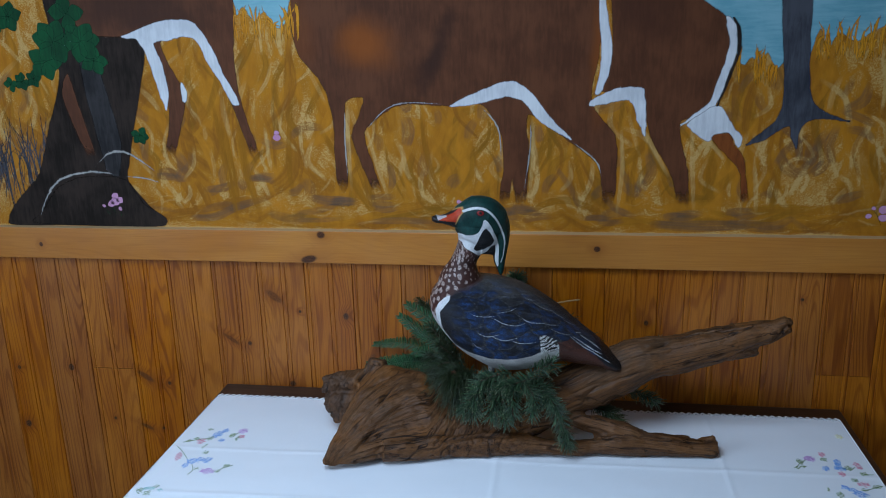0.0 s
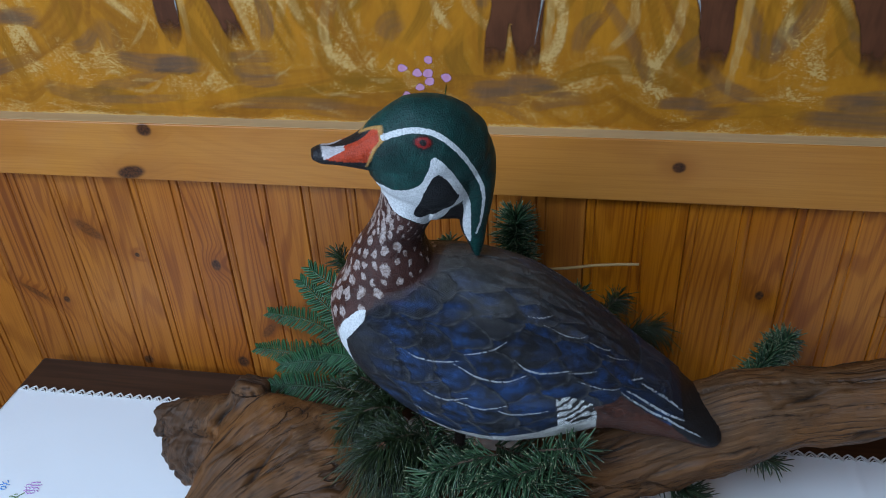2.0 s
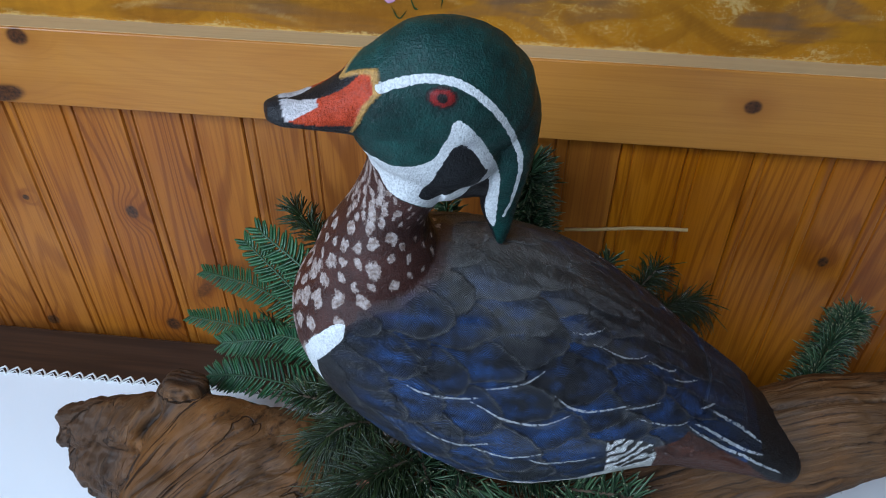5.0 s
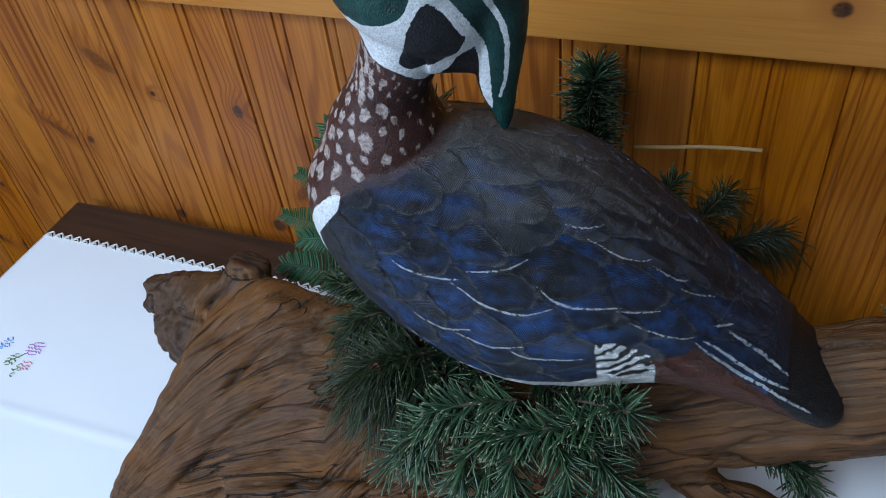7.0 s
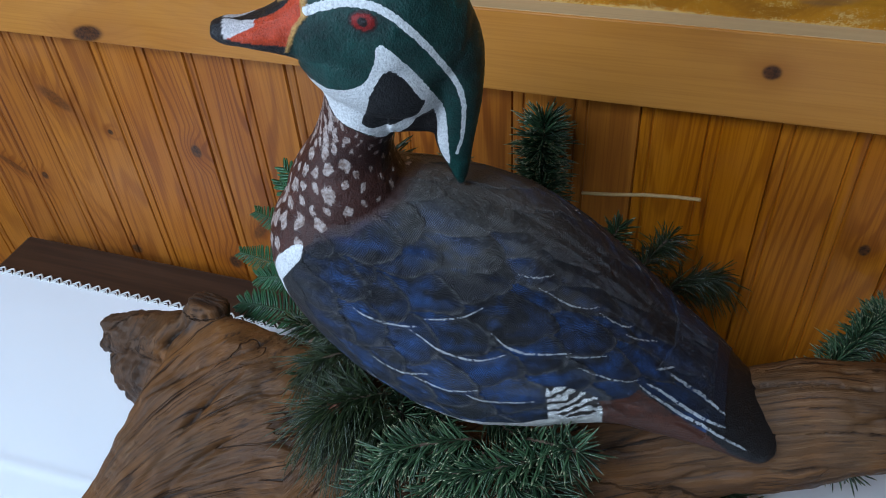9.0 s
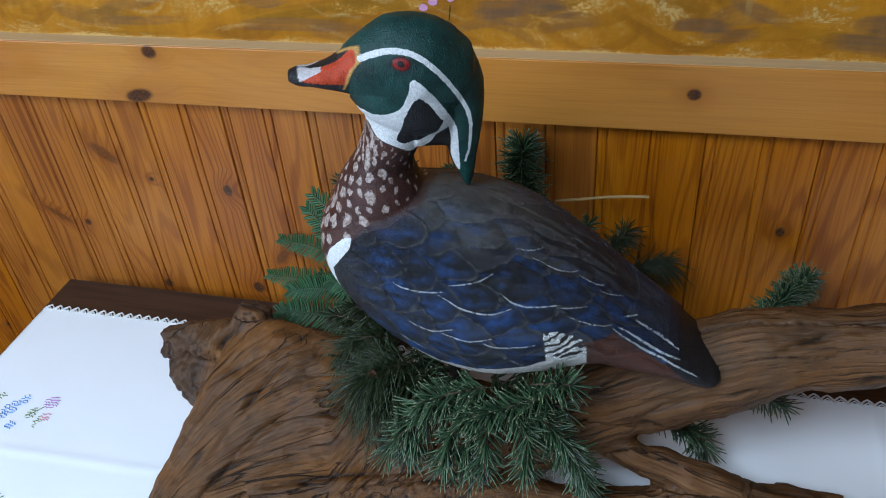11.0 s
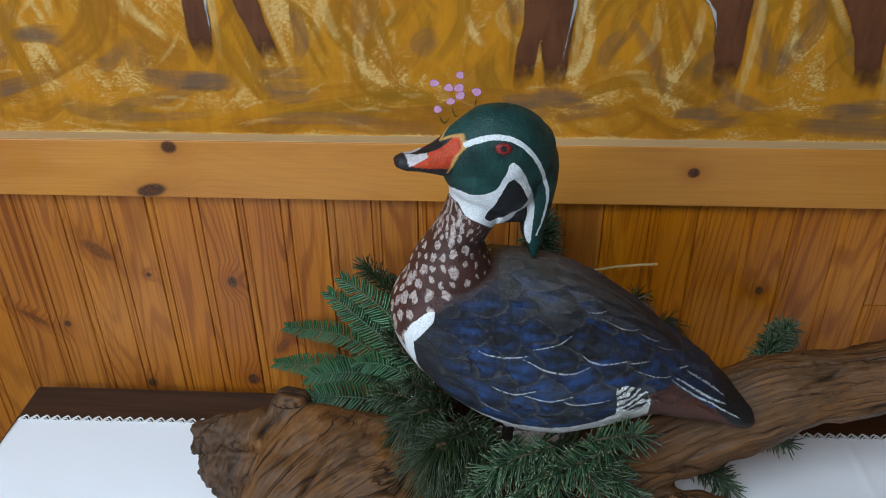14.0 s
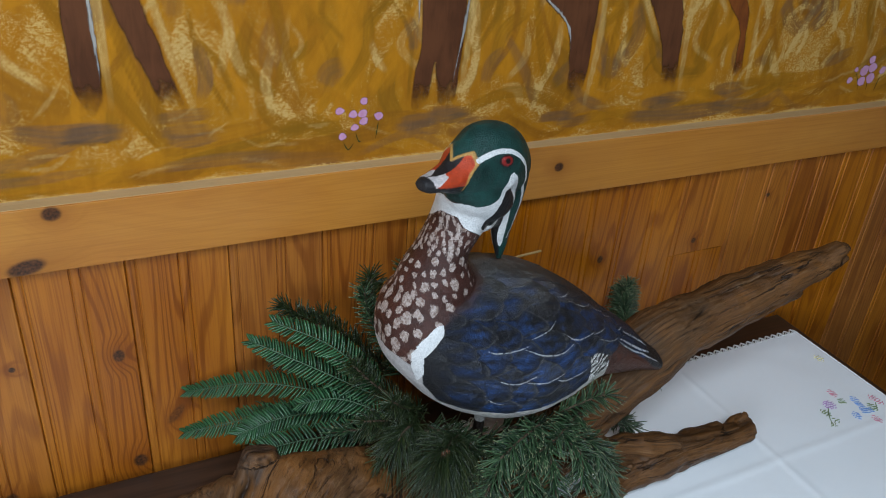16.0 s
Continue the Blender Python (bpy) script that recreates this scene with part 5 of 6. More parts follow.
# brown painted forms, with their white patches
shape("brown_form", [(-1.285, 1.95), (-1.285, 1.765), (-1.236, 1.679), (-1.135, 1.668), (-1.074, 1.655), (-1.040, 1.576), (-1.027, 1.474), (-1.059, 1.324), (-1.037, 1.332), (-1.001, 1.43), (-0.975, 1.517),
                     (-0.987, 1.546), (-1.030, 1.650), (-0.960, 1.668), (-0.928, 1.66), (-0.90, 1.60), (-0.856, 1.502), (-0.824, 1.399), (-0.801, 1.317), (-0.775, 1.325), (-0.813, 1.443), (-0.829, 1.516), (-0.835, 1.62),
                     (-0.823, 1.75), (-0.84, 1.95)], 4.4, p_brown, "plain brown painted form")
shape("white_patch", [(-1.135, 1.669), (-1.037, 1.703), (-0.968, 1.708), (-0.931, 1.697), (-0.892, 1.637), (-0.868, 1.573), (-0.833, 1.501), (-0.851, 1.494), (-0.875, 1.545), (-0.908, 1.602), (-0.934, 1.657),
                      (-0.970, 1.666), (-1.010, 1.657), (-1.048, 1.652), (-1.034, 1.604), (-1.023, 1.532), (-1.034, 1.481), (-1.048, 1.525), (-1.067, 1.605), (-1.092, 1.660)], 5, p_white)
shape("white_patch", [(-0.985, 1.55), (-0.972, 1.53), (-0.976, 1.505), (-0.988, 1.505)], 5, p_white)
shape("brown_form", [(-0.655, 1.95), (-0.67, 1.80), (-0.679, 1.681), (-0.663, 1.612), (-0.609, 1.541), (-0.587, 1.456), (-0.585, 1.30), (-0.570, 1.262), (-0.555, 1.288), (-0.556, 1.40), (-0.550, 1.495), (-0.505, 1.508),
                     (-0.518, 1.46), (-0.54, 1.413), (-0.517, 1.34), (-0.486, 1.262), (-0.464, 1.258), (-0.487, 1.34), (-0.505, 1.42), (-0.452, 1.469), (-0.393, 1.49), (-0.279, 1.484), (-0.208, 1.488),
                     (-0.16, 1.42), (-0.152, 1.33), (-0.163, 1.235), (-0.140, 1.237), (-0.130, 1.30), (-0.120, 1.235), (-0.095, 1.245), (-0.088, 1.368), (-0.09, 1.462), (0.0, 1.403), (0.075, 1.345), (0.093, 1.28),
                     (0.096, 1.212), (0.118, 1.215), (0.128, 1.32), (0.120, 1.41), (0.062, 1.492), (0.079, 1.624), (0.085, 1.776), (0.10, 1.95)], 4.4, p_brown, "plain brown painted form")
shape("brown_form", [(0.115, 1.95), (0.098, 1.776), (0.108, 1.62), (0.08, 1.52), (0.145, 1.520), (0.185, 1.505), (0.203, 1.409), (0.262, 1.30), (0.277, 1.226), (0.303, 1.226), (0.296, 1.326), (0.272, 1.436),
                     (0.331, 1.469), (0.366, 1.57), (0.378, 1.665), (0.303, 1.725), (0.21, 1.79), (0.17, 1.95)], 4.4, p_brown, "plain brown painted form")
shape("white_patch", [(-0.285, 1.484), (-0.208, 1.522), (-0.132, 1.544), (-0.083, 1.514), (-0.028, 1.445), (0.016, 1.400), (-0.056, 1.440), (-0.100, 1.490), (-0.145, 1.506), (-0.222, 1.488)], 5, p_white)
shape("white_patch", [(0.080, 1.80), (0.089, 1.726), (0.106, 1.624), (0.104, 1.571), (0.086, 1.519), (0.070, 1.512), (0.083, 1.598), (0.072, 1.752)], 5, p_white)
shape("white_patch", [(0.062, 1.495), (0.119, 1.522), (0.178, 1.524), (0.189, 1.491), (0.192, 1.409), (0.172, 1.444), (0.150, 1.494), (0.066, 1.481)], 5, p_white)
shape("white_patch", [(0.362, 1.682), (0.384, 1.665), (0.390, 1.605), (0.368, 1.528), (0.348, 1.476), (0.274, 1.433), (0.299, 1.456), (0.336, 1.489), (0.358, 1.554), (0.374, 1.618)], 5, p_white)
shape("dark_line", [(0.378, 1.680), (0.394, 1.662), (0.400, 1.61), (0.376, 1.528), (0.356, 1.478), (0.366, 1.525), (0.390, 1.60), (0.386, 1.655)], 4.9, p_bark)
shape("white_patch", [(0.288, 1.433), (0.331, 1.469), (0.363, 1.478), (0.399, 1.425), (0.418, 1.402), (0.410, 1.379), (0.386, 1.415), (0.354, 1.409), (0.338, 1.395)], 5.2, p_white)
shape("rust_form", [(0.345, 1.402), (0.386, 1.415), (0.404, 1.381), (0.425, 1.354), (0.436, 1.29), (0.446, 1.229), (0.426, 1.229), (0.419, 1.313), (0.391, 1.354)], 5.4, p_rust_full, "plain rust-coloured painted form")
outline = Strokes()
for pts in ([(-0.505, 1.42), (-0.452, 1.475), (-0.393, 1.494), (-0.285, 1.488)], [(0.0, 1.408), (0.075, 1.348), (0.092, 1.30)], [(-0.21, 1.486), (-0.165, 1.43), (-0.156, 1.34)], [(-0.085, 1.45), (-0.085, 1.38), (-0.10, 1.27)], [(-0.555, 1.29), (-0.557, 1.40), (-0.552, 1.49)]):
    outline.add(pts, 0.006, 5.6, 0.4)
outline.make("pale_outline", p_pale, "pale painted outline strokes")


# leaves and small flowers
def leaf_spray(cx, cz, size, count, layer=6.5):
    for k in range(count):
        a = 2 * math.pi * k / count + rnd.uniform(-0.3, 0.3)
        u = Vector((math.cos(a), math.sin(a))) * size
        w = Vector((-u.y, u.x)) * 0.42
        c = Vector((cx, cz))
        shape("leaf", [c, c + u * 0.45 + w, c + u * 0.8 + w * 0.6, c + u, c + u * 0.8 - w * 0.6, c + u * 0.45 - w], layer + 0.05 * k, p_green, wob=0.0016, soft=0.0014)


for x, z, s, k in ((-1.444, 1.727, 0.04, 5), (-1.48, 1.71, 0.03, 4), (-1.328, 1.66, 0.06, 6), (-1.28, 1.73, 0.05, 4), (-1.25, 1.66, 0.055, 6), (-1.36, 1.61, 0.05, 5), (-1.434, 1.56, 0.025, 5), (-1.468, 1.553, 0.022, 4), (-1.40, 1.567, 0.024, 5),
                   (-1.118, 1.415, 0.026, 5), (-1.22, 1.61, 0.04, 5)):
    leaf_spray(x, z, s, k)


def petal(cx, cz, r, layer=6.8):
    shape("petal", [(cx + r * math.cos(a) * (1 + 0.15 * math.sin(3 * a + 90 * cx)), cz + 0.9 * r * math.sin(a)) for a in (0, 0.9, 1.8, 2.7, 3.6, 4.5, 5.4)], layer, p_pink, wob=0.0016, soft=0.0012)


stems = Strokes()
for cx, cz, offs in ((-0.240, 1.230, [(-0.026, 0.012, 0.006), (0.008, 0.023, 0.006), (-0.007, 0.006, 0.0065), (0.007, 0.005, 0.0065), (0.008, -0.006, 0.006), (-0.004, -0.013, 0.0055), (0.03, 0.0, 0.0065), (-0.022, -0.025, 0.006)]),
                     (0.765, 1.222, [(-0.012, 0.008, 0.011), (0.008, 0.012, 0.011), (0.010, -0.008, 0.011), (-0.012, -0.012, 0.010), (-0.045, -0.008, 0.007), (0.038, 0.006, 0.008), (0.0, 0.028, 0.008), (-0.035, 0.012, 0.005)]),
                     (-0.739, 1.409, [(0, 0, 0.010), (0.0, 0.012, 0.007)]), (-1.214, 1.235, [(0, 0, 0.013), (0.002, 0.016, 0.010), (0.014, 0.004, 0.010), (-0.012, -0.006, 0.010), (-0.034, -0.012, 0.005), (0.012, -0.02, 0.006)])):
    for dx, dz, r in offs:
        petal(cx + dx, cz + dz, r)
    if len(offs) > 2:
        for dx, dz, r in offs[-3:]:
            stems.add([(cx + dx, cz + dz - r), (cx + dx * 0.8 + 0.004, cz + dz - 0.02), (cx + dx * 0.6 + 0.008, cz - 0.035)], 0.0022, 6.4, 0.3)
stems.make("flower_stem", p_green, "thin painted flower stems")

# ---- tablecloth ----
cloth = tagged(new("tablecloth"), "white embroidered cotton cloth with a lace edge on the table", "tablecloth")
CX0, CX1, CY0 = -0.925, 0.680, 1.125


def back_edge(x):
    return 1.898 + 0.0095 * (x - CX0)


def cloth_height(x, y):
    h = 0.0035 + 0.0012 * noise.noise(Vector((x * 5, y * 5, 0))) + 0.0006 * noise.noise(Vector((x * 17, y * 17, 4)))
    for f in (-0.14, 0.36):
        h += 0.0013 * math.exp(-((x - f + 0.004 * noise.noise(Vector((y * 6, f, 0)))) / 0.006) ** 2)
    for f in (1.46, 1.645):
        h += 0.0014 * math.exp(-((y - f - 0.02 * (x - 0.3) + 0.004 * noise.noise(Vector((x * 6, f, 0)))) / 0.006) ** 2)
    return TOP + max(h, 0.0015)


def make_cloth():
    nx, ny = 330, 160
    vs, fs = [], []
    for j in range(ny + 1):
        for i in range(nx + 1):
            x = CX0 + (CX1 - CX0) * i / nx
            y = CY0 + (back_edge(x) - CY0) * j / ny
            vs.append((x + 0.002 * noise.noise(Vector((y * 9, 0, 5))) * (i in (0, nx)), y, cloth_height(x, y)))
    for j in range(ny):
        for i in range(nx):
            a = j * (nx + 1) + i
            fs.append((a, a + 1, a + nx + 2, a + nx + 1))
    part("cloth", raw_mesh("cloth", vs, fs, cotton, smooth=True), None, cloth)


make_cloth()
lace_n = Nodes("crocheted_white_thread")
lace_mat = lace_n.done(lace_n.mix(lace_n.noise(lace_n.coords(), 300), (0.66, 0.66, 0.63), (0.80, 0.80, 0.78)), 0.9)


def thread(pts, r, sides=5):
    n = len(pts)
    rings = []
    for i in range(n):
        t = np.array(pts[min(i + 1, n - 1)]) - np.array(pts[max(i - 1, 0)])
        t = t / (np.linalg.norm(t) + 1e-12)
        a = np.cross(t, (0.31, 0.27, 0.91))
        a /= np.linalg.norm(a)
        rings.append((pts[i], a * r, np.cross(t, a) * r))
    return sweep(rings, sides)


class Bag:
    def __init__(self):
        self.v, self.f = [], []

    def add(self, vf):
        o = len(self.v)
        self.v += list(vf[0])
        self.f += [tuple(i + o for i in q) for q in vf[1]]


def make_lace():
    bag = Bag()
    count = 96
    step = (CX1 - CX0) / count
    for k in range(count):
        x = CX0 + k * step
        z = TOP + 0.003
        pts = [(x + step * (0.5 - 0.5 * math.cos(math.pi * s)) , back_edge(x) - 0.002 + 0.0115 * (1 - abs(2 * s - 1)) ** 0.85, z) for s in np.linspace(0, 1, 7)]
        bag.add(thread(pts, 0.0015, 4))
        bag.add(thread([(x, back_edge(x) - 0.004, z + 0.001), (x + step * 0.5, back_edge(x) + 0.0035, z + 0.001), (x + step, back_edge(x) - 0.004, z + 0.001)], 0.0010, 4))
    # hem along the sides
    for xs in (CX0, CX1):
        bag.add(thread([(xs, y, TOP + 0.003) for y in np.linspace(CY0, back_edge(xs), 40)], 0.0014, 4))
    part("lace_edge", raw_mesh("lace_edge", bag.v, bag.f, lace_mat, smooth=True), None, cloth, "scalloped white crochet lace edge")


make_lace()


def floss(name, a, b):
    n = Nodes(name)
    return n.done(n.mix(n.noise(n.coords((1, 1, 1), "World"), 500, 2), a, b), 0.7)


F = {"blue": floss("blue_floss", (0.07, 0.20, 0.56), (0.18, 0.38, 0.72)), "pink": floss("pink_floss", (0.58, 0.14, 0.22), (0.68, 0.30, 0.38)),
     "violet": floss("violet_floss", (0.40, 0.16, 0.46), (0.55, 0.30, 0.60)), "green": floss("green_floss", (0.11, 0.18, 0.05), (0.25, 0.32, 0.13)),
     "teal": floss("teal_floss", (0.30, 0.55, 0.52), (0.42, 0.64, 0.60)), "yellow": floss("yellow_floss", (0.70, 0.62, 0.22), (0.78, 0.72, 0.36))}


def stitched(colour, places, label):
    """Small raised stitches: rows of (x, y, angle, length)."""
    bag = Bag()
    for x, y, a, ln in places:
        z = cloth_height(x, y) + 0.0004
        dx, dy = math.cos(a) * ln / 2, math.sin(a) * ln / 2
        bag.add(thread([(x - dx, y - dy, z), (x, y, z + 0.0004), (x + dx, y + dy, z)], 0.0008, 4))
    part(colour + "_embroidery", raw_mesh("stitches", bag.v, bag.f, F[colour], smooth=True), None, cloth, label)["kind"] = "stuff"


def spot(cx, cy, rx, ry, turn, step=0.0047):
    out = []
    for i in range(int(rx / step) * -1, int(rx / step) + 1):
        for j in range(int(ry / step) * -1, int(ry / step) + 1):
            u, v = i * step, j * step
            if (u / rx) ** 2 + (v / ry) ** 2 <= 1:
                c, s = math.cos(turn), math.sin(turn)
                out.append((cx + u * c - v * s + rnd.gauss(0, 0.0004), cy + u * s + v * c + rnd.gauss(0, 0.0004), turn + rnd.choice((0.4, -0.5)), 0.0050))
    return out


def vine(pts, step=0.0045):
    p = spline(pts, 60)
    out, last = [], None
    for i in range(60):
        if last is None or np.linalg.norm(p[i] - last) > step:
            t = p[min(i + 1, 59)] - p[max(i - 1, 0)]
            out.append((p[i][0], p[i][1], math.atan2(t[1], t[0]), 0.005))
            last = p[i]
    return out


# stitched patches, blossoms, leaves and stems: (x, y, half width, half depth)
stitches = {k: [] for k in F}
for colour, places in (
        ("blue", [(-0.835, 1.687, 0.010, 0.016), (-0.823, 1.707, 0.008, 0.009), (-0.814, 1.661, 0.007, 0.008), (-0.843, 1.562, 0.014, 0.009), (-0.824, 1.571, 0.013, 0.008), (-0.809, 1.569, 0.007, 0.011), (-0.851, 1.543, 0.007, 0.009)]),
        ("violet", [(-0.778, 1.710, 0.010, 0.013), (-0.790, 1.525, 0.016, 0.009), (0.555, 1.717, 0.010, 0.012)]),
        ("green", [(-0.796, 1.687, 0.007, 0.009), (-0.845, 1.667, 0.007, 0.009), (-0.863, 1.709, 0.005, 0.006), (-0.779, 1.674, 0.004, 0.009), (-0.878, 1.662, 0.005, 0.006), (-0.892, 1.650, 0.006, 0.005), (-0.843, 1.629, 0.003, 0.009),
                   (-0.828, 1.602, 0.005, 0.007), (-0.766, 1.526, 0.006, 0.005), (-0.755, 1.551, 0.006, 0.006), (-0.819, 1.532, 0.006, 0.004), (-0.876, 1.454, 0.006, 0.004), (-0.884, 1.426, 0.007, 0.005), (-0.904, 1.432, 0.006, 0.010)]),
        ("pink", [(-0.862, 1.651, 0.009, 0.010), (-0.885, 1.579, 0.005, 0.018), (-0.771, 1.684, 0.006, 0.006), (0.587, 1.739, 0.005, 0.010), (0.651, 1.697, 0.008, 0.014), (0.606, 1.658, 0.006, 0.010), (0.638, 1.622, 0.011, 0.009)]),
        ("teal", [(-0.888, 1.444, 0.012, 0.008), (-0.860, 1.439, 0.008, 0.004)]),
        ("yellow", [(0.651, 1.828, 0.007, 0.009)]),
        ("green", [(0.530, 1.703, 0.005, 0.009), (0.532, 1.681, 0.004, 0.004), (0.518, 1.675, 0.004, 0.004), (0.585, 1.717, 0.007, 0.007), (0.628, 1.684, 0.007, 0.009), (0.653, 1.664, 0.007, 0.006), (0.625, 1.637, 0.005, 0.008),
                   (0.633, 1.600, 0.006, 0.005), (0.664, 1.616, 0.009, 0.006), (0.559, 1.594, 0.003, 0.005), (0.578, 1.576, 0.005, 0.010)]),
        ("blue", [(0.610, 1.701, 0.006, 0.021), (0.609, 1.681, 0.011, 0.008), (0.579, 1.679, 0.007, 0.010), (0.596, 1.606, 0.008, 0.006), (0.607, 1.598, 0.010, 0.006), (0.620, 1.583, 0.014, 0.011)])):
    for x, y, rx, ry in places:
        stitches[colour] += spot(x, y, rx + 0.001, ry + 0.001, 0.25 * math.sin(40 * x))
for line in ([(-0.901, 1.643), (-0.877, 1.655), (-0.849, 1.667)], [(-0.906, 1.618), (-0.890, 1.605), (-0.862, 1.573)], [(-0.835, 1.544), (-0.825, 1.525), (-0.828, 1.505)], [(-0.801, 1.681), (-0.791, 1.692), (-0.783, 1.702)],
             [(-0.765, 1.524), (-0.760, 1.540), (-0.743, 1.553)], [(0.517, 1.675), (0.527, 1.692), (0.544, 1.710)], [(0.617, 1.682), (0.630, 1.679), (0.643, 1.691)], [(0.647, 1.666), (0.657, 1.662), (0.673, 1.663)], [(0.632, 1.598), (0.650, 1.607), (0.672, 1.619)]):
    stitches["green"] += vine(line)
for k, label in (("blue", "blue stitched motif"), ("violet", "violet stitched blossoms"), ("pink", "pink stitched blossoms"), ("green", "green stitched vines"), ("teal", "pale teal stitched motif"), ("yellow", "yellow stitched blossom")):
    stitched(k, stitches[k], label)

# ---- evergreen sprigs ----
def needle_mat(name, deep, fresh, tipc, tip_at):
    n = Nodes(name)
    isl = n.add("NewGeometry").outputs["Random Per Island"]
    al = n.add("Attribute", attribute_name="along").outputs["Fac"]
    c = n.mix(isl, deep, fresh)
    c = n.mix(n.step(al, tip_at, 1.0, 0.0, 0.75), c, tipc)
    g = n.noise(n.coords((1, 1, 1), "World"), 700, 2)
    c = n.mix(n.step(g, 0.62, 0.72, 0.0, 0.25), c, (0.30, 0.32, 0.30))
    return n.done(c, 0.36)


fir_green = needle_mat("fresh_green_plastic_needles", (0.009, 0.042, 0.015), (0.030, 0.108, 0.040), (0.044, 0.130, 0.050), 0.5)
bush_green = needle_mat("blue_green_plastic_needles", (0.009, 0.028, 0.011), (0.062, 0.118, 0.050), (0.40, 0.37, 0.21), 0.82)
pine_green = needle_mat("dark_pine_plastic_needles", (0.007, 0.016, 0.004), (0.027, 0.043, 0.012), (0.075, 0.080, 0.026), 0.78)
stem_n = Nodes("brown_twig_bark")
stem_mat = stem_n.done(stem_n.mix(stem_n.noise(stem_n.coords(), 400), (0.030, 0.018, 0.010), (0.085, 0.050, 0.026)), 0.8)
green_n = Nodes("green_plastic_stem")
green_stem = green_n.done(green_n.mix(green_n.noise(green_n.coords(), 300), (0.016, 0.050, 0.018), (0.030, 0.080, 0.030)), 0.5)
bud_n = Nodes("white_flock")
bud_mat = bud_n.done(bud_n.mix(bud_n.noise(bud_n.coords(), 600), (0.5, 0.5, 0.48), (0.75, 0.75, 0.72)), 0.95)
pale_n = Nodes("pale_dry_twig")
pale_mat = pale_n.done(pale_n.mix(pale_n.noise(pale_n.coords(), 500), (0.34, 0.20, 0.075), (0.48, 0.31, 0.13)), 0.8)

prng = random.Random(21)


class Needles:
    def __init__(self):
        self.v, self.f, self.a = [], [], []

    def add(self, base, way, length, r, bend):
        way = np.array(way) / np.linalg.norm(way)
        a = np.cross(way, (0.3, 0.5, 0.81))
        a /= np.linalg.norm(a)
        b = np.cross(way, a)
        o = len(self.v)
        bend = np.array(bend)
        for s, rr in ((0.0, r * 0.8), (0.5, r), (0.88, r * 0.75)):
            c = np.array(base) + way * length * s + bend * length * s * s
            for k in range(3):
                w = 2.094 * k
                self.v.append(c + a * rr * math.cos(w) + b * rr * math.sin(w))
                self.a.append(s)
        self.v.append(np.array(base) + way * length + bend * length)
        self.a.append(1.0)
        for j in (0, 3):
            for k in range(3):
                k2 = (k + 1) % 3
                self.f.append((o + j + k, o + j + k2, o + j + 3 + k2, o + j + 3 + k))
        for k in range(3):
            self.f.append((o + 6 + k, o + 6 + (k + 1) % 3, o + 9))


    def add_blade(self, base, way, nrm, length, w, bend):
        """A flat, blunt fir needle, broad across nrm."""
        way = np.array(way) / np.linalg.norm(way)
        a = np.cross(way, nrm)
        a /= np.linalg.norm(a)
        b = np.cross(a, way)
        o = len(self.v)
        for s, ww in ((0.0, 0.45), (0.25, 1.0), (0.72, 0.92), (0.94, 0.5)):
            c = np.array(base) + way * length * s + np.array(bend) * length * s * s
            self.v += [c - a * w * ww, c - b * w * 0.10, c + a * w * ww, c + b * w * 0.34]
            self.a += [s] * 4
        self.v.append(np.array(base) + way * length + np.array(bend) * length)
        self.a.append(1.0)
        for j in (0, 4, 8):
            for k in range(4):
                k2 = (k + 1) % 4
                self.f.append((o + j + k, o + j + k2, o + j + 4 + k2, o + j + 4 + k))
        for k in range(4):
            self.f.append((o + 12 + k, o + 12 + (k + 1) % 4, o + 16))


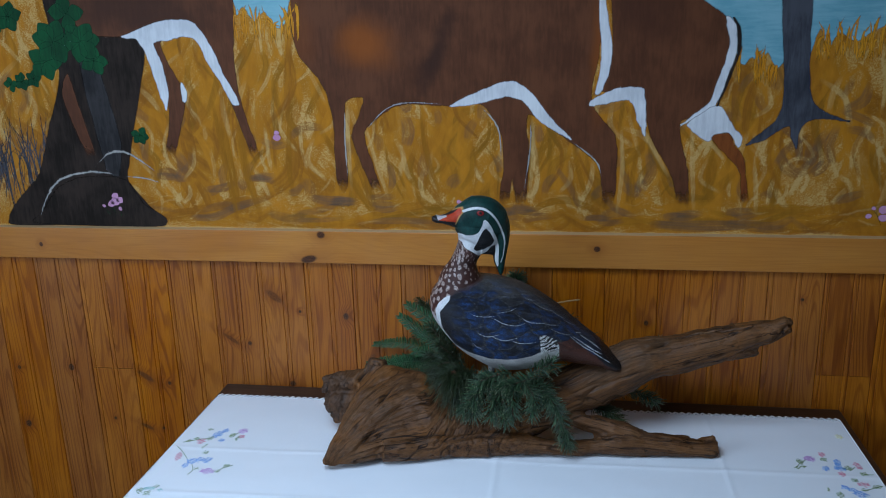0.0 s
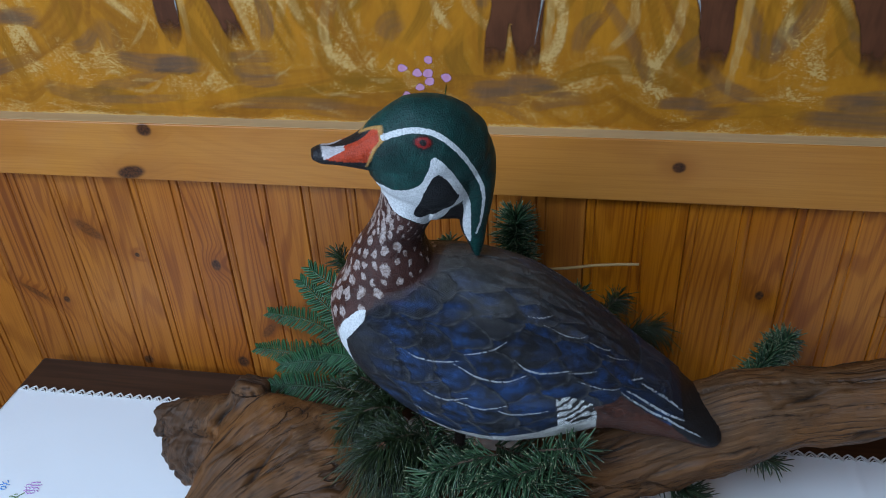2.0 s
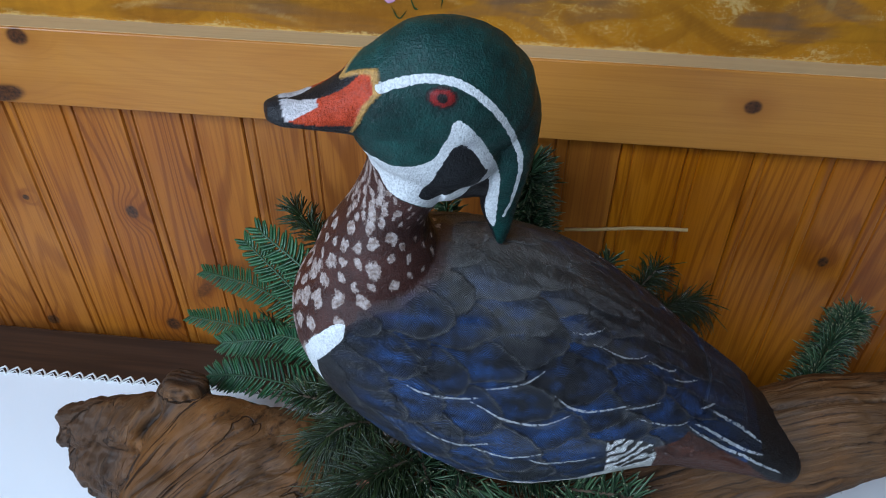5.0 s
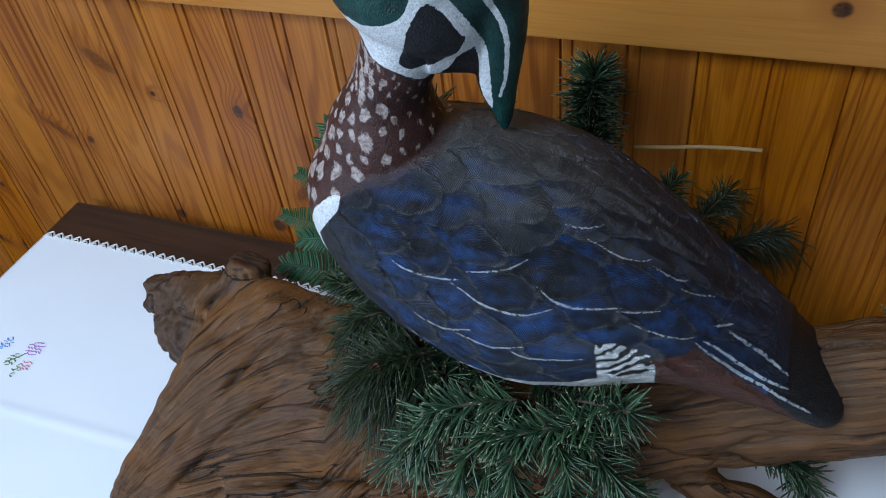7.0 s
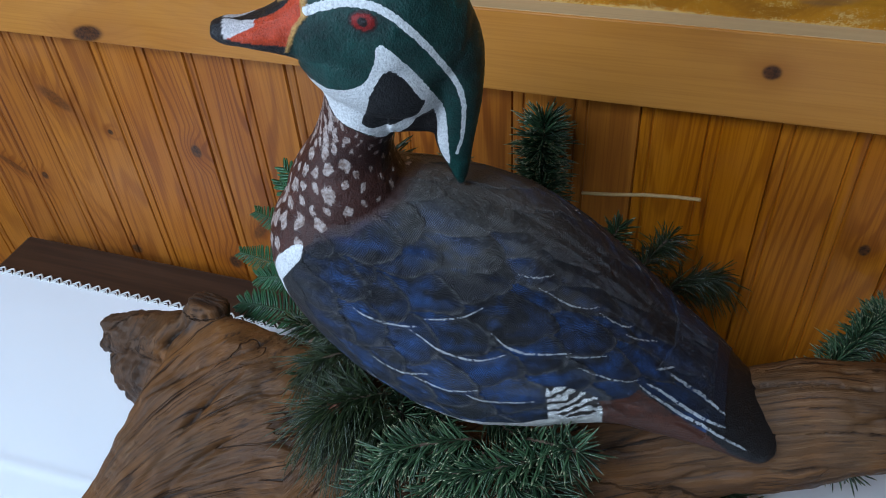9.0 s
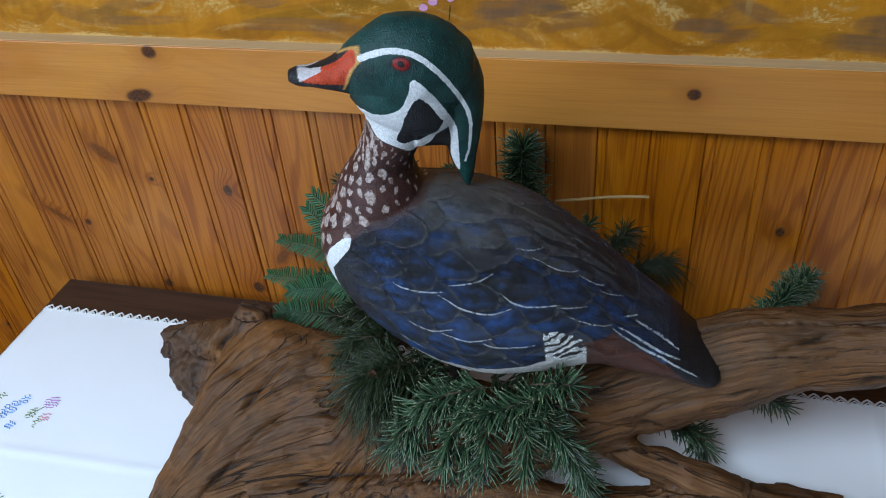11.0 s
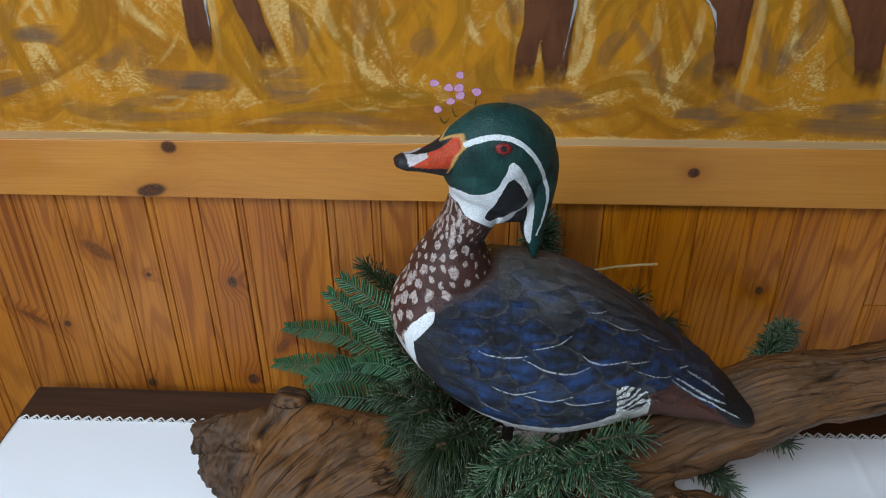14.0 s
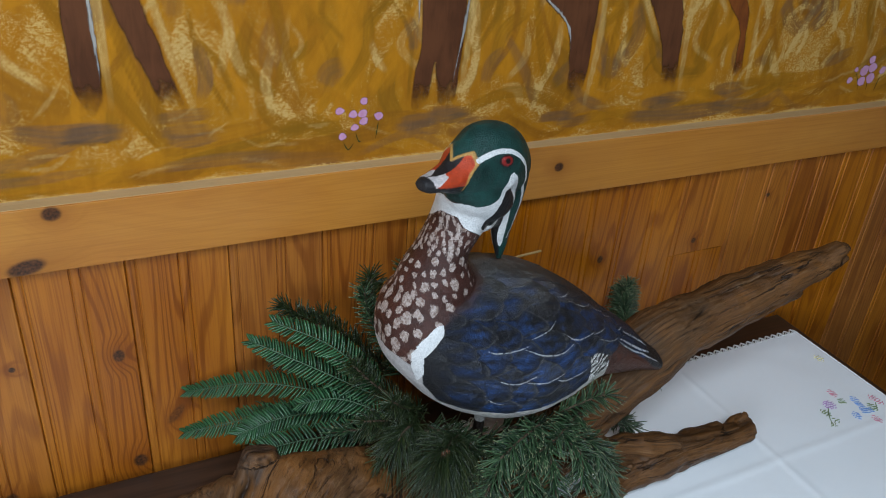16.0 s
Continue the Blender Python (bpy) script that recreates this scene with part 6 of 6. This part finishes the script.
def sprig(kind, pts, group="evergreen sprigs round the figure", length=None, count=None, bud=None, open_by=0.0, shade=None):
    """One artificial evergreen sprig along pts: fir (two flat rows), bush (all round) or pine (long needles)."""
    label, mat, r, ln, dense = {"fir": ("fresh green artificial fir frond behind the driftwood", fir_green, 0.0021, 0.025, 430),
                                "bush": ("bushy blue-green artificial evergreen tip with pale needle ends", bush_green, 0.00105, 0.032, 1600),
                                "pine": ("dark long-needled artificial pine tuft", pine_green, 0.0007, 0.062, 2400)}[kind]
    ln = length or ln
    mat = shade or mat
    thing = tagged(new("evergreen_sprig"), label, "evergreen sprig", group)
    p = spline(pts, 40)
    arc = np.linalg.norm(np.diff(p, axis=0), axis=1).sum()
    part("stem", raw_mesh("stem", *thread([tuple(q) for q in p[::3]], 0.0013 if kind == "fir" else 0.0017, 6), green_stem if kind == "fir" else stem_mat, smooth=True), None, thing, "thin wired stem")
    nd = Needles()
    total = count or int(dense * arc)
    for i in range(total):
        s = (2 * (i // 2) + 1 + prng.uniform(-0.3, 0.3)) / total if kind == "fir" else (i + prng.random()) / total
        s = min(s, 0.999)
        f = s * 39
        k = min(int(f), 38)
        base = p[k] + (p[k + 1] - p[k]) * (f - k)
        t = p[k + 1] - p[k]
        t = t / np.linalg.norm(t)
        up = np.array((-0.25, -0.55, 0.8))
        lat = np.cross(t, up)
        lat /= np.linalg.norm(lat)
        nrm = np.cross(lat, t)
        if kind == "fir":
            sign = 1 if i % 2 else -1
            way = t * (prng.uniform(0.38, 0.5) + 0.9 * max(0, s - 0.8) / 0.2) + lat * sign + nrm * prng.gauss(0.14, 0.07)
            size = ln * (0.42 + 0.62 * math.sin(math.pi * min(1, 0.25 + s * 0.72)) ** 0.7) * prng.uniform(0.9, 1.08)
            nd.add_blade(base, way, nrm + lat * sign * -0.25, size, r * prng.uniform(0.85, 1.1), t * prng.uniform(0.05, 0.25) + nrm * prng.uniform(-0.22, -0.05))
        else:
            w = prng.uniform(0, 2 * math.pi)
            ahead = prng.uniform(0.35, 0.95) - open_by if kind == "bush" else prng.uniform(0.25, 1.5)
            if s > 0.9:
                ahead += prng.uniform(0, 1.2)
            way = t * ahead + lat * math.cos(w) + nrm * math.sin(w)
            size = ln * prng.uniform(0.7, 1.1)
            sag = -0.16 if kind == "bush" else -0.75
            nd.add(base, way, size, r, (prng.gauss(0, 0.07), prng.gauss(0, 0.07), sag * prng.uniform(0.3, 1.2)))
    me = raw_mesh("needles", nd.v, nd.f, mat, smooth=True)
    at = me.attributes.new("along", "FLOAT", "POINT")
    at.data.foreach_set("value", nd.a)
    tagged(part("needles", me, None, thing), kind="stuff")
    for b in bud or ():
        bm = bmesh.new()
        bmesh.ops.create_icosphere(bm, subdivisions=3, radius=0.0052)
        for v in bm.verts:
            v.co *= 1 + 0.55 * noise.noise(v.co * 420 + Vector(b) * 50)
            v.co += Vector(b)
        part("flocked_bud", bm, bud_mat, thing, "small white flocked bud", smooth=True)
    return thing


# six fronds fanned out behind the root end, with shorter tips between
sprig("fir", [(-0.27, 1.82, 0.920), (-0.325, 1.865, 0.968), (-0.391, 1.904, 0.996)], length=0.023)
sprig("fir", [(-0.27, 1.82, 0.900), (-0.35, 1.88, 0.930), (-0.418, 1.929, 0.955)], length=0.022)
sprig("fir", [(-0.28, 1.84, 0.880), (-0.40, 1.925, 0.880), (-0.501, 1.980, 0.852)], length=0.021)
sprig("fir", [(-0.29, 1.84, 0.865), (-0.41, 1.90, 0.842), (-0.513, 1.942, 0.811)], length=0.022)
sprig("fir", [(-0.27, 1.84, 0.872), (-0.386, 1.880, 0.850), (-0.450, 1.885, 0.834)], length=0.025)
sprig("fir", [(-0.28, 1.80, 0.862), (-0.387, 1.828, 0.850), (-0.446, 1.834, 0.840)], length=0.024)
sprig("fir", [(-0.26, 1.80, 0.880), (-0.32, 1.84, 0.895), (-0.37, 1.86, 0.885)], length=0.022, bud=[(-0.288, 1.865, 0.922)])
sprig("bush", [(-0.24, 1.82, 0.93), (-0.265, 1.87, 0.99), (-0.27, 1.89, 1.03)], length=0.022)
sprig("bush", [(-0.20, 1.76, 0.87), (-0.16, 1.72, 0.875), (-0.12, 1.68, 0.885)])
sprig("bush", [(-0.22, 1.77, 0.875), (-0.20, 1.73, 0.88), (-0.185, 1.69, 0.89)])
sprig("bush", [(-0.12, 1.74, 0.865), (-0.08, 1.72, 0.87), (-0.03, 1.69, 0.885)])
sprig("bush", [(-0.25, 1.78, 0.87), (-0.30, 1.80, 0.868), (-0.34, 1.82, 0.858)], length=0.024, bud=[(-0.287, 1.810, 0.868), (-0.262, 1.775, 0.925)])
# a darker, fuller mass at their back
for pts, ln in (([(-0.25, 1.84, 0.92), (-0.32, 1.91, 0.965), (-0.365, 1.955, 0.985)], 0.028), ([(-0.24, 1.84, 0.92), (-0.29, 1.91, 0.95), (-0.315, 1.95, 0.965)], 0.028),
                ([(-0.26, 1.84, 0.89), (-0.33, 1.91, 0.90), (-0.38, 1.95, 0.905)], 0.024), ([(-0.27, 1.83, 0.86), (-0.34, 1.88, 0.855), (-0.40, 1.91, 0.845)], 0.024), ([(-0.23, 1.82, 0.94), (-0.255, 1.88, 1.00), (-0.258, 1.90, 1.045)], 0.028)):
    sprig("bush", pts, length=ln, shade=pine_green)
# loose dark tips between the fronds and the breast
for pts in ([(-0.23, 1.77, 0.90), (-0.262, 1.755, 0.93), (-0.285, 1.745, 0.955)], [(-0.23, 1.77, 0.89), (-0.28, 1.76, 0.91), (-0.318, 1.755, 0.925)], [(-0.24, 1.78, 0.90), (-0.29, 1.80, 0.945), (-0.315, 1.81, 0.975)],
            [(-0.23, 1.75, 0.88), (-0.27, 1.735, 0.885), (-0.305, 1.725, 0.885)]):
    sprig("bush", pts, length=0.027, shade=pine_green)
# long-needled tufts under the breast
sprig("pine", [(-0.205, 1.71, 0.905), (-0.232, 1.685, 0.917), (-0.250, 1.670, 0.912)], count=330)
sprig("pine", [(-0.19, 1.70, 0.895), (-0.21, 1.68, 0.898), (-0.235, 1.665, 0.89)], count=300)
sprig("pine", [(-0.24, 1.75, 0.90), (-0.265, 1.735, 0.915), (-0.285, 1.72, 0.912)], count=200, length=0.05)
cone = tagged(new("cone_bud"), "tiny reddish-brown bud in the pine tuft", "bud")
cone_bm = bmesh.new()
for k in range(16):
    a = k * 2.4
    bmesh.ops.create_cone(cone_bm, cap_ends=True, segments=5, radius1=0.0032, radius2=0.0006, depth=0.008,
                          matrix=Matrix.Translation((-0.241 + 0.006 * math.cos(a) * (k / 16), 1.674, 0.915 + 0.008 * math.sin(a) * (k / 16))) @ Euler((1.2 + 0.5 * math.sin(a), 0.6 * math.cos(a), a)).to_matrix().to_4x4())
bud_brown = Nodes("red_brown_scales")
part("scales", cone_bm, bud_brown.done(bud_brown.mix(bud_brown.noise(bud_brown.coords(), 500), (0.10, 0.030, 0.014), (0.24, 0.085, 0.04)), 0.8), cone)
# bushy tips in front, under the belly
for pts in ([(-0.12, 1.665, 0.915), (-0.18, 1.645, 0.895), (-0.215, 1.625, 0.850)], [(-0.11, 1.665, 0.91), (-0.145, 1.635, 0.875), (-0.152, 1.622, 0.838)], [(-0.10, 1.67, 0.91), (-0.105, 1.635, 0.88), (-0.105, 1.618, 0.845)],
            [(-0.09, 1.67, 0.915), (-0.06, 1.64, 0.885), (-0.062, 1.622, 0.848)], [(-0.07, 1.69, 0.915), (-0.04, 1.675, 0.938), (-0.018, 1.662, 0.955)], [(-0.06, 1.68, 0.905), (-0.015, 1.655, 0.85), (0.008, 1.65, 0.80), (0.015, 1.65, 0.765)],
            [(-0.08, 1.68, 0.905), (-0.03, 1.655, 0.88), (0.000, 1.648, 0.84)], [(-0.11, 1.67, 0.925), (-0.15, 1.655, 0.922), (-0.180, 1.645, 0.912)], [(-0.04, 1.68, 0.915), (-0.09, 1.655, 0.91), (-0.13, 1.645, 0.90)],
            [(-0.10, 1.675, 0.90), (-0.13, 1.64, 0.86), (-0.12, 1.625, 0.83)], [(-0.15, 1.665, 0.915), (-0.185, 1.64, 0.87), (-0.195, 1.63, 0.838)]):
    sprig("bush", pts)
# under and behind the limb
sprig("bush", [(0.07, 1.77, 0.80), (0.115, 1.768, 0.788), (0.14, 1.762, 0.765)])
sprig("bush", [(0.10, 1.785, 0.835), (0.17, 1.815, 0.825), (0.228, 1.82, 0.795)], length=0.028)
sprig("bush", [(0.08, 1.79, 0.80), (0.11, 1.785, 0.785), (0.135, 1.775, 0.768)], length=0.028)
sprig("bush", [(0.17, 1.84, 0.875), (0.225, 1.93, 0.880), (0.250, 1.955, 0.890)], length=0.028, count=900, open_by=0.5)
sprig("bush", [(-0.09, 1.85, 0.95), (-0.112, 1.94, 0.99), (-0.118, 1.968, 1.055)], length=0.034, count=1200, open_by=0.4)
sprig("bush", [(-0.16, 1.85, 0.95), (-0.19, 1.90, 1.01), (-0.20, 1.92, 1.04)], length=0.022)
sprig("pine", [(-0.01, 1.86, 0.895), (0.035, 1.93, 0.90), (0.075, 1.95, 0.90)], length=0.040, count=420, bud=[(0.063, 1.945, 0.897)])
sprig("pine", [(-0.03, 1.86, 0.90), (0.00, 1.91, 0.935), (0.02, 1.93, 0.96)], length=0.034, count=360)
sprig("bush", [(-0.06, 1.85, 0.90), (-0.04, 1.91, 0.94), (-0.03, 1.93, 0.965)], length=0.024)
twig = tagged(new("bare_twig"), "thin pale dry twig poking out of the evergreen", "twig")
part("shoot", raw_mesh("shoot", *thread([(-0.075, 1.968, 0.972), (-0.043, 1.960, 0.982), (-0.01, 1.952, 0.994), (0.02, 1.944, 1.003), (0.044, 1.939, 1.008)], 0.0020, 7), pale_mat, smooth=True), None, twig)

# ---- wainscot, board by board ----
PITCH, FIRST = 0.1328, -1.3543
wains = tagged(new("wainscot"), "varnished knotty pine tongue-and-groove panelling", "panelling", kind="structure")
BEAD, HALF = 0.0125, 0.0664


def groove(x, depth=0.0021):
    return [(x - 0.0018, 0.0), (x - 0.0005, depth), (x + 0.0005, depth), (x + 0.0018, 0.0)]


# a joint in the first groove, then a bead, a face, a second bead and a second face
prof = ([(0.0001, 0.012), (0.0003, 0.0024), (0.0018, 0.0), (BEAD / 2, -0.0005)] + groove(BEAD, 0.0018) + groove(HALF) + [(HALF + BEAD / 2, -0.0005)]
        + groove(HALF + BEAD, 0.0018) + [(PITCH - 0.0018, 0.0), (PITCH - 0.0003, 0.0024), (PITCH - 0.0001, 0.012)])


def board_mesh(z0, z1):
    vs = [(x, y, z) for z in (z0, z1) for x, y in prof]
    k = len(prof)
    fs = [(i, i + 1, k + i + 1, k + i) for i in range(k - 1)] + [tuple(range(k))[::-1], tuple(range(k, 2 * k)), (k - 1, 0, k, 2 * k - 1)]
    return raw_mesh("board", vs, fs, pine_board)


whole_board = board_mesh(0.0, RAIL_LOW)
JOINTS = {0: 0.740, 13: 0.9045, 15: 0.80}
for i in range(-8, 31):
    cuts = [whole_board]
    if i in JOINTS:
        cuts = [board_mesh(0.0, JOINTS[i] - 0.0006), board_mesh(JOINTS[i] + 0.0006, RAIL_LOW)]
    for me in cuts:
        ob = part("board", me, None, wains)
        ob.location = (FIRST + i * PITCH, 1.9995 + 0.0006 * math.sin(i * 7.3), 0)
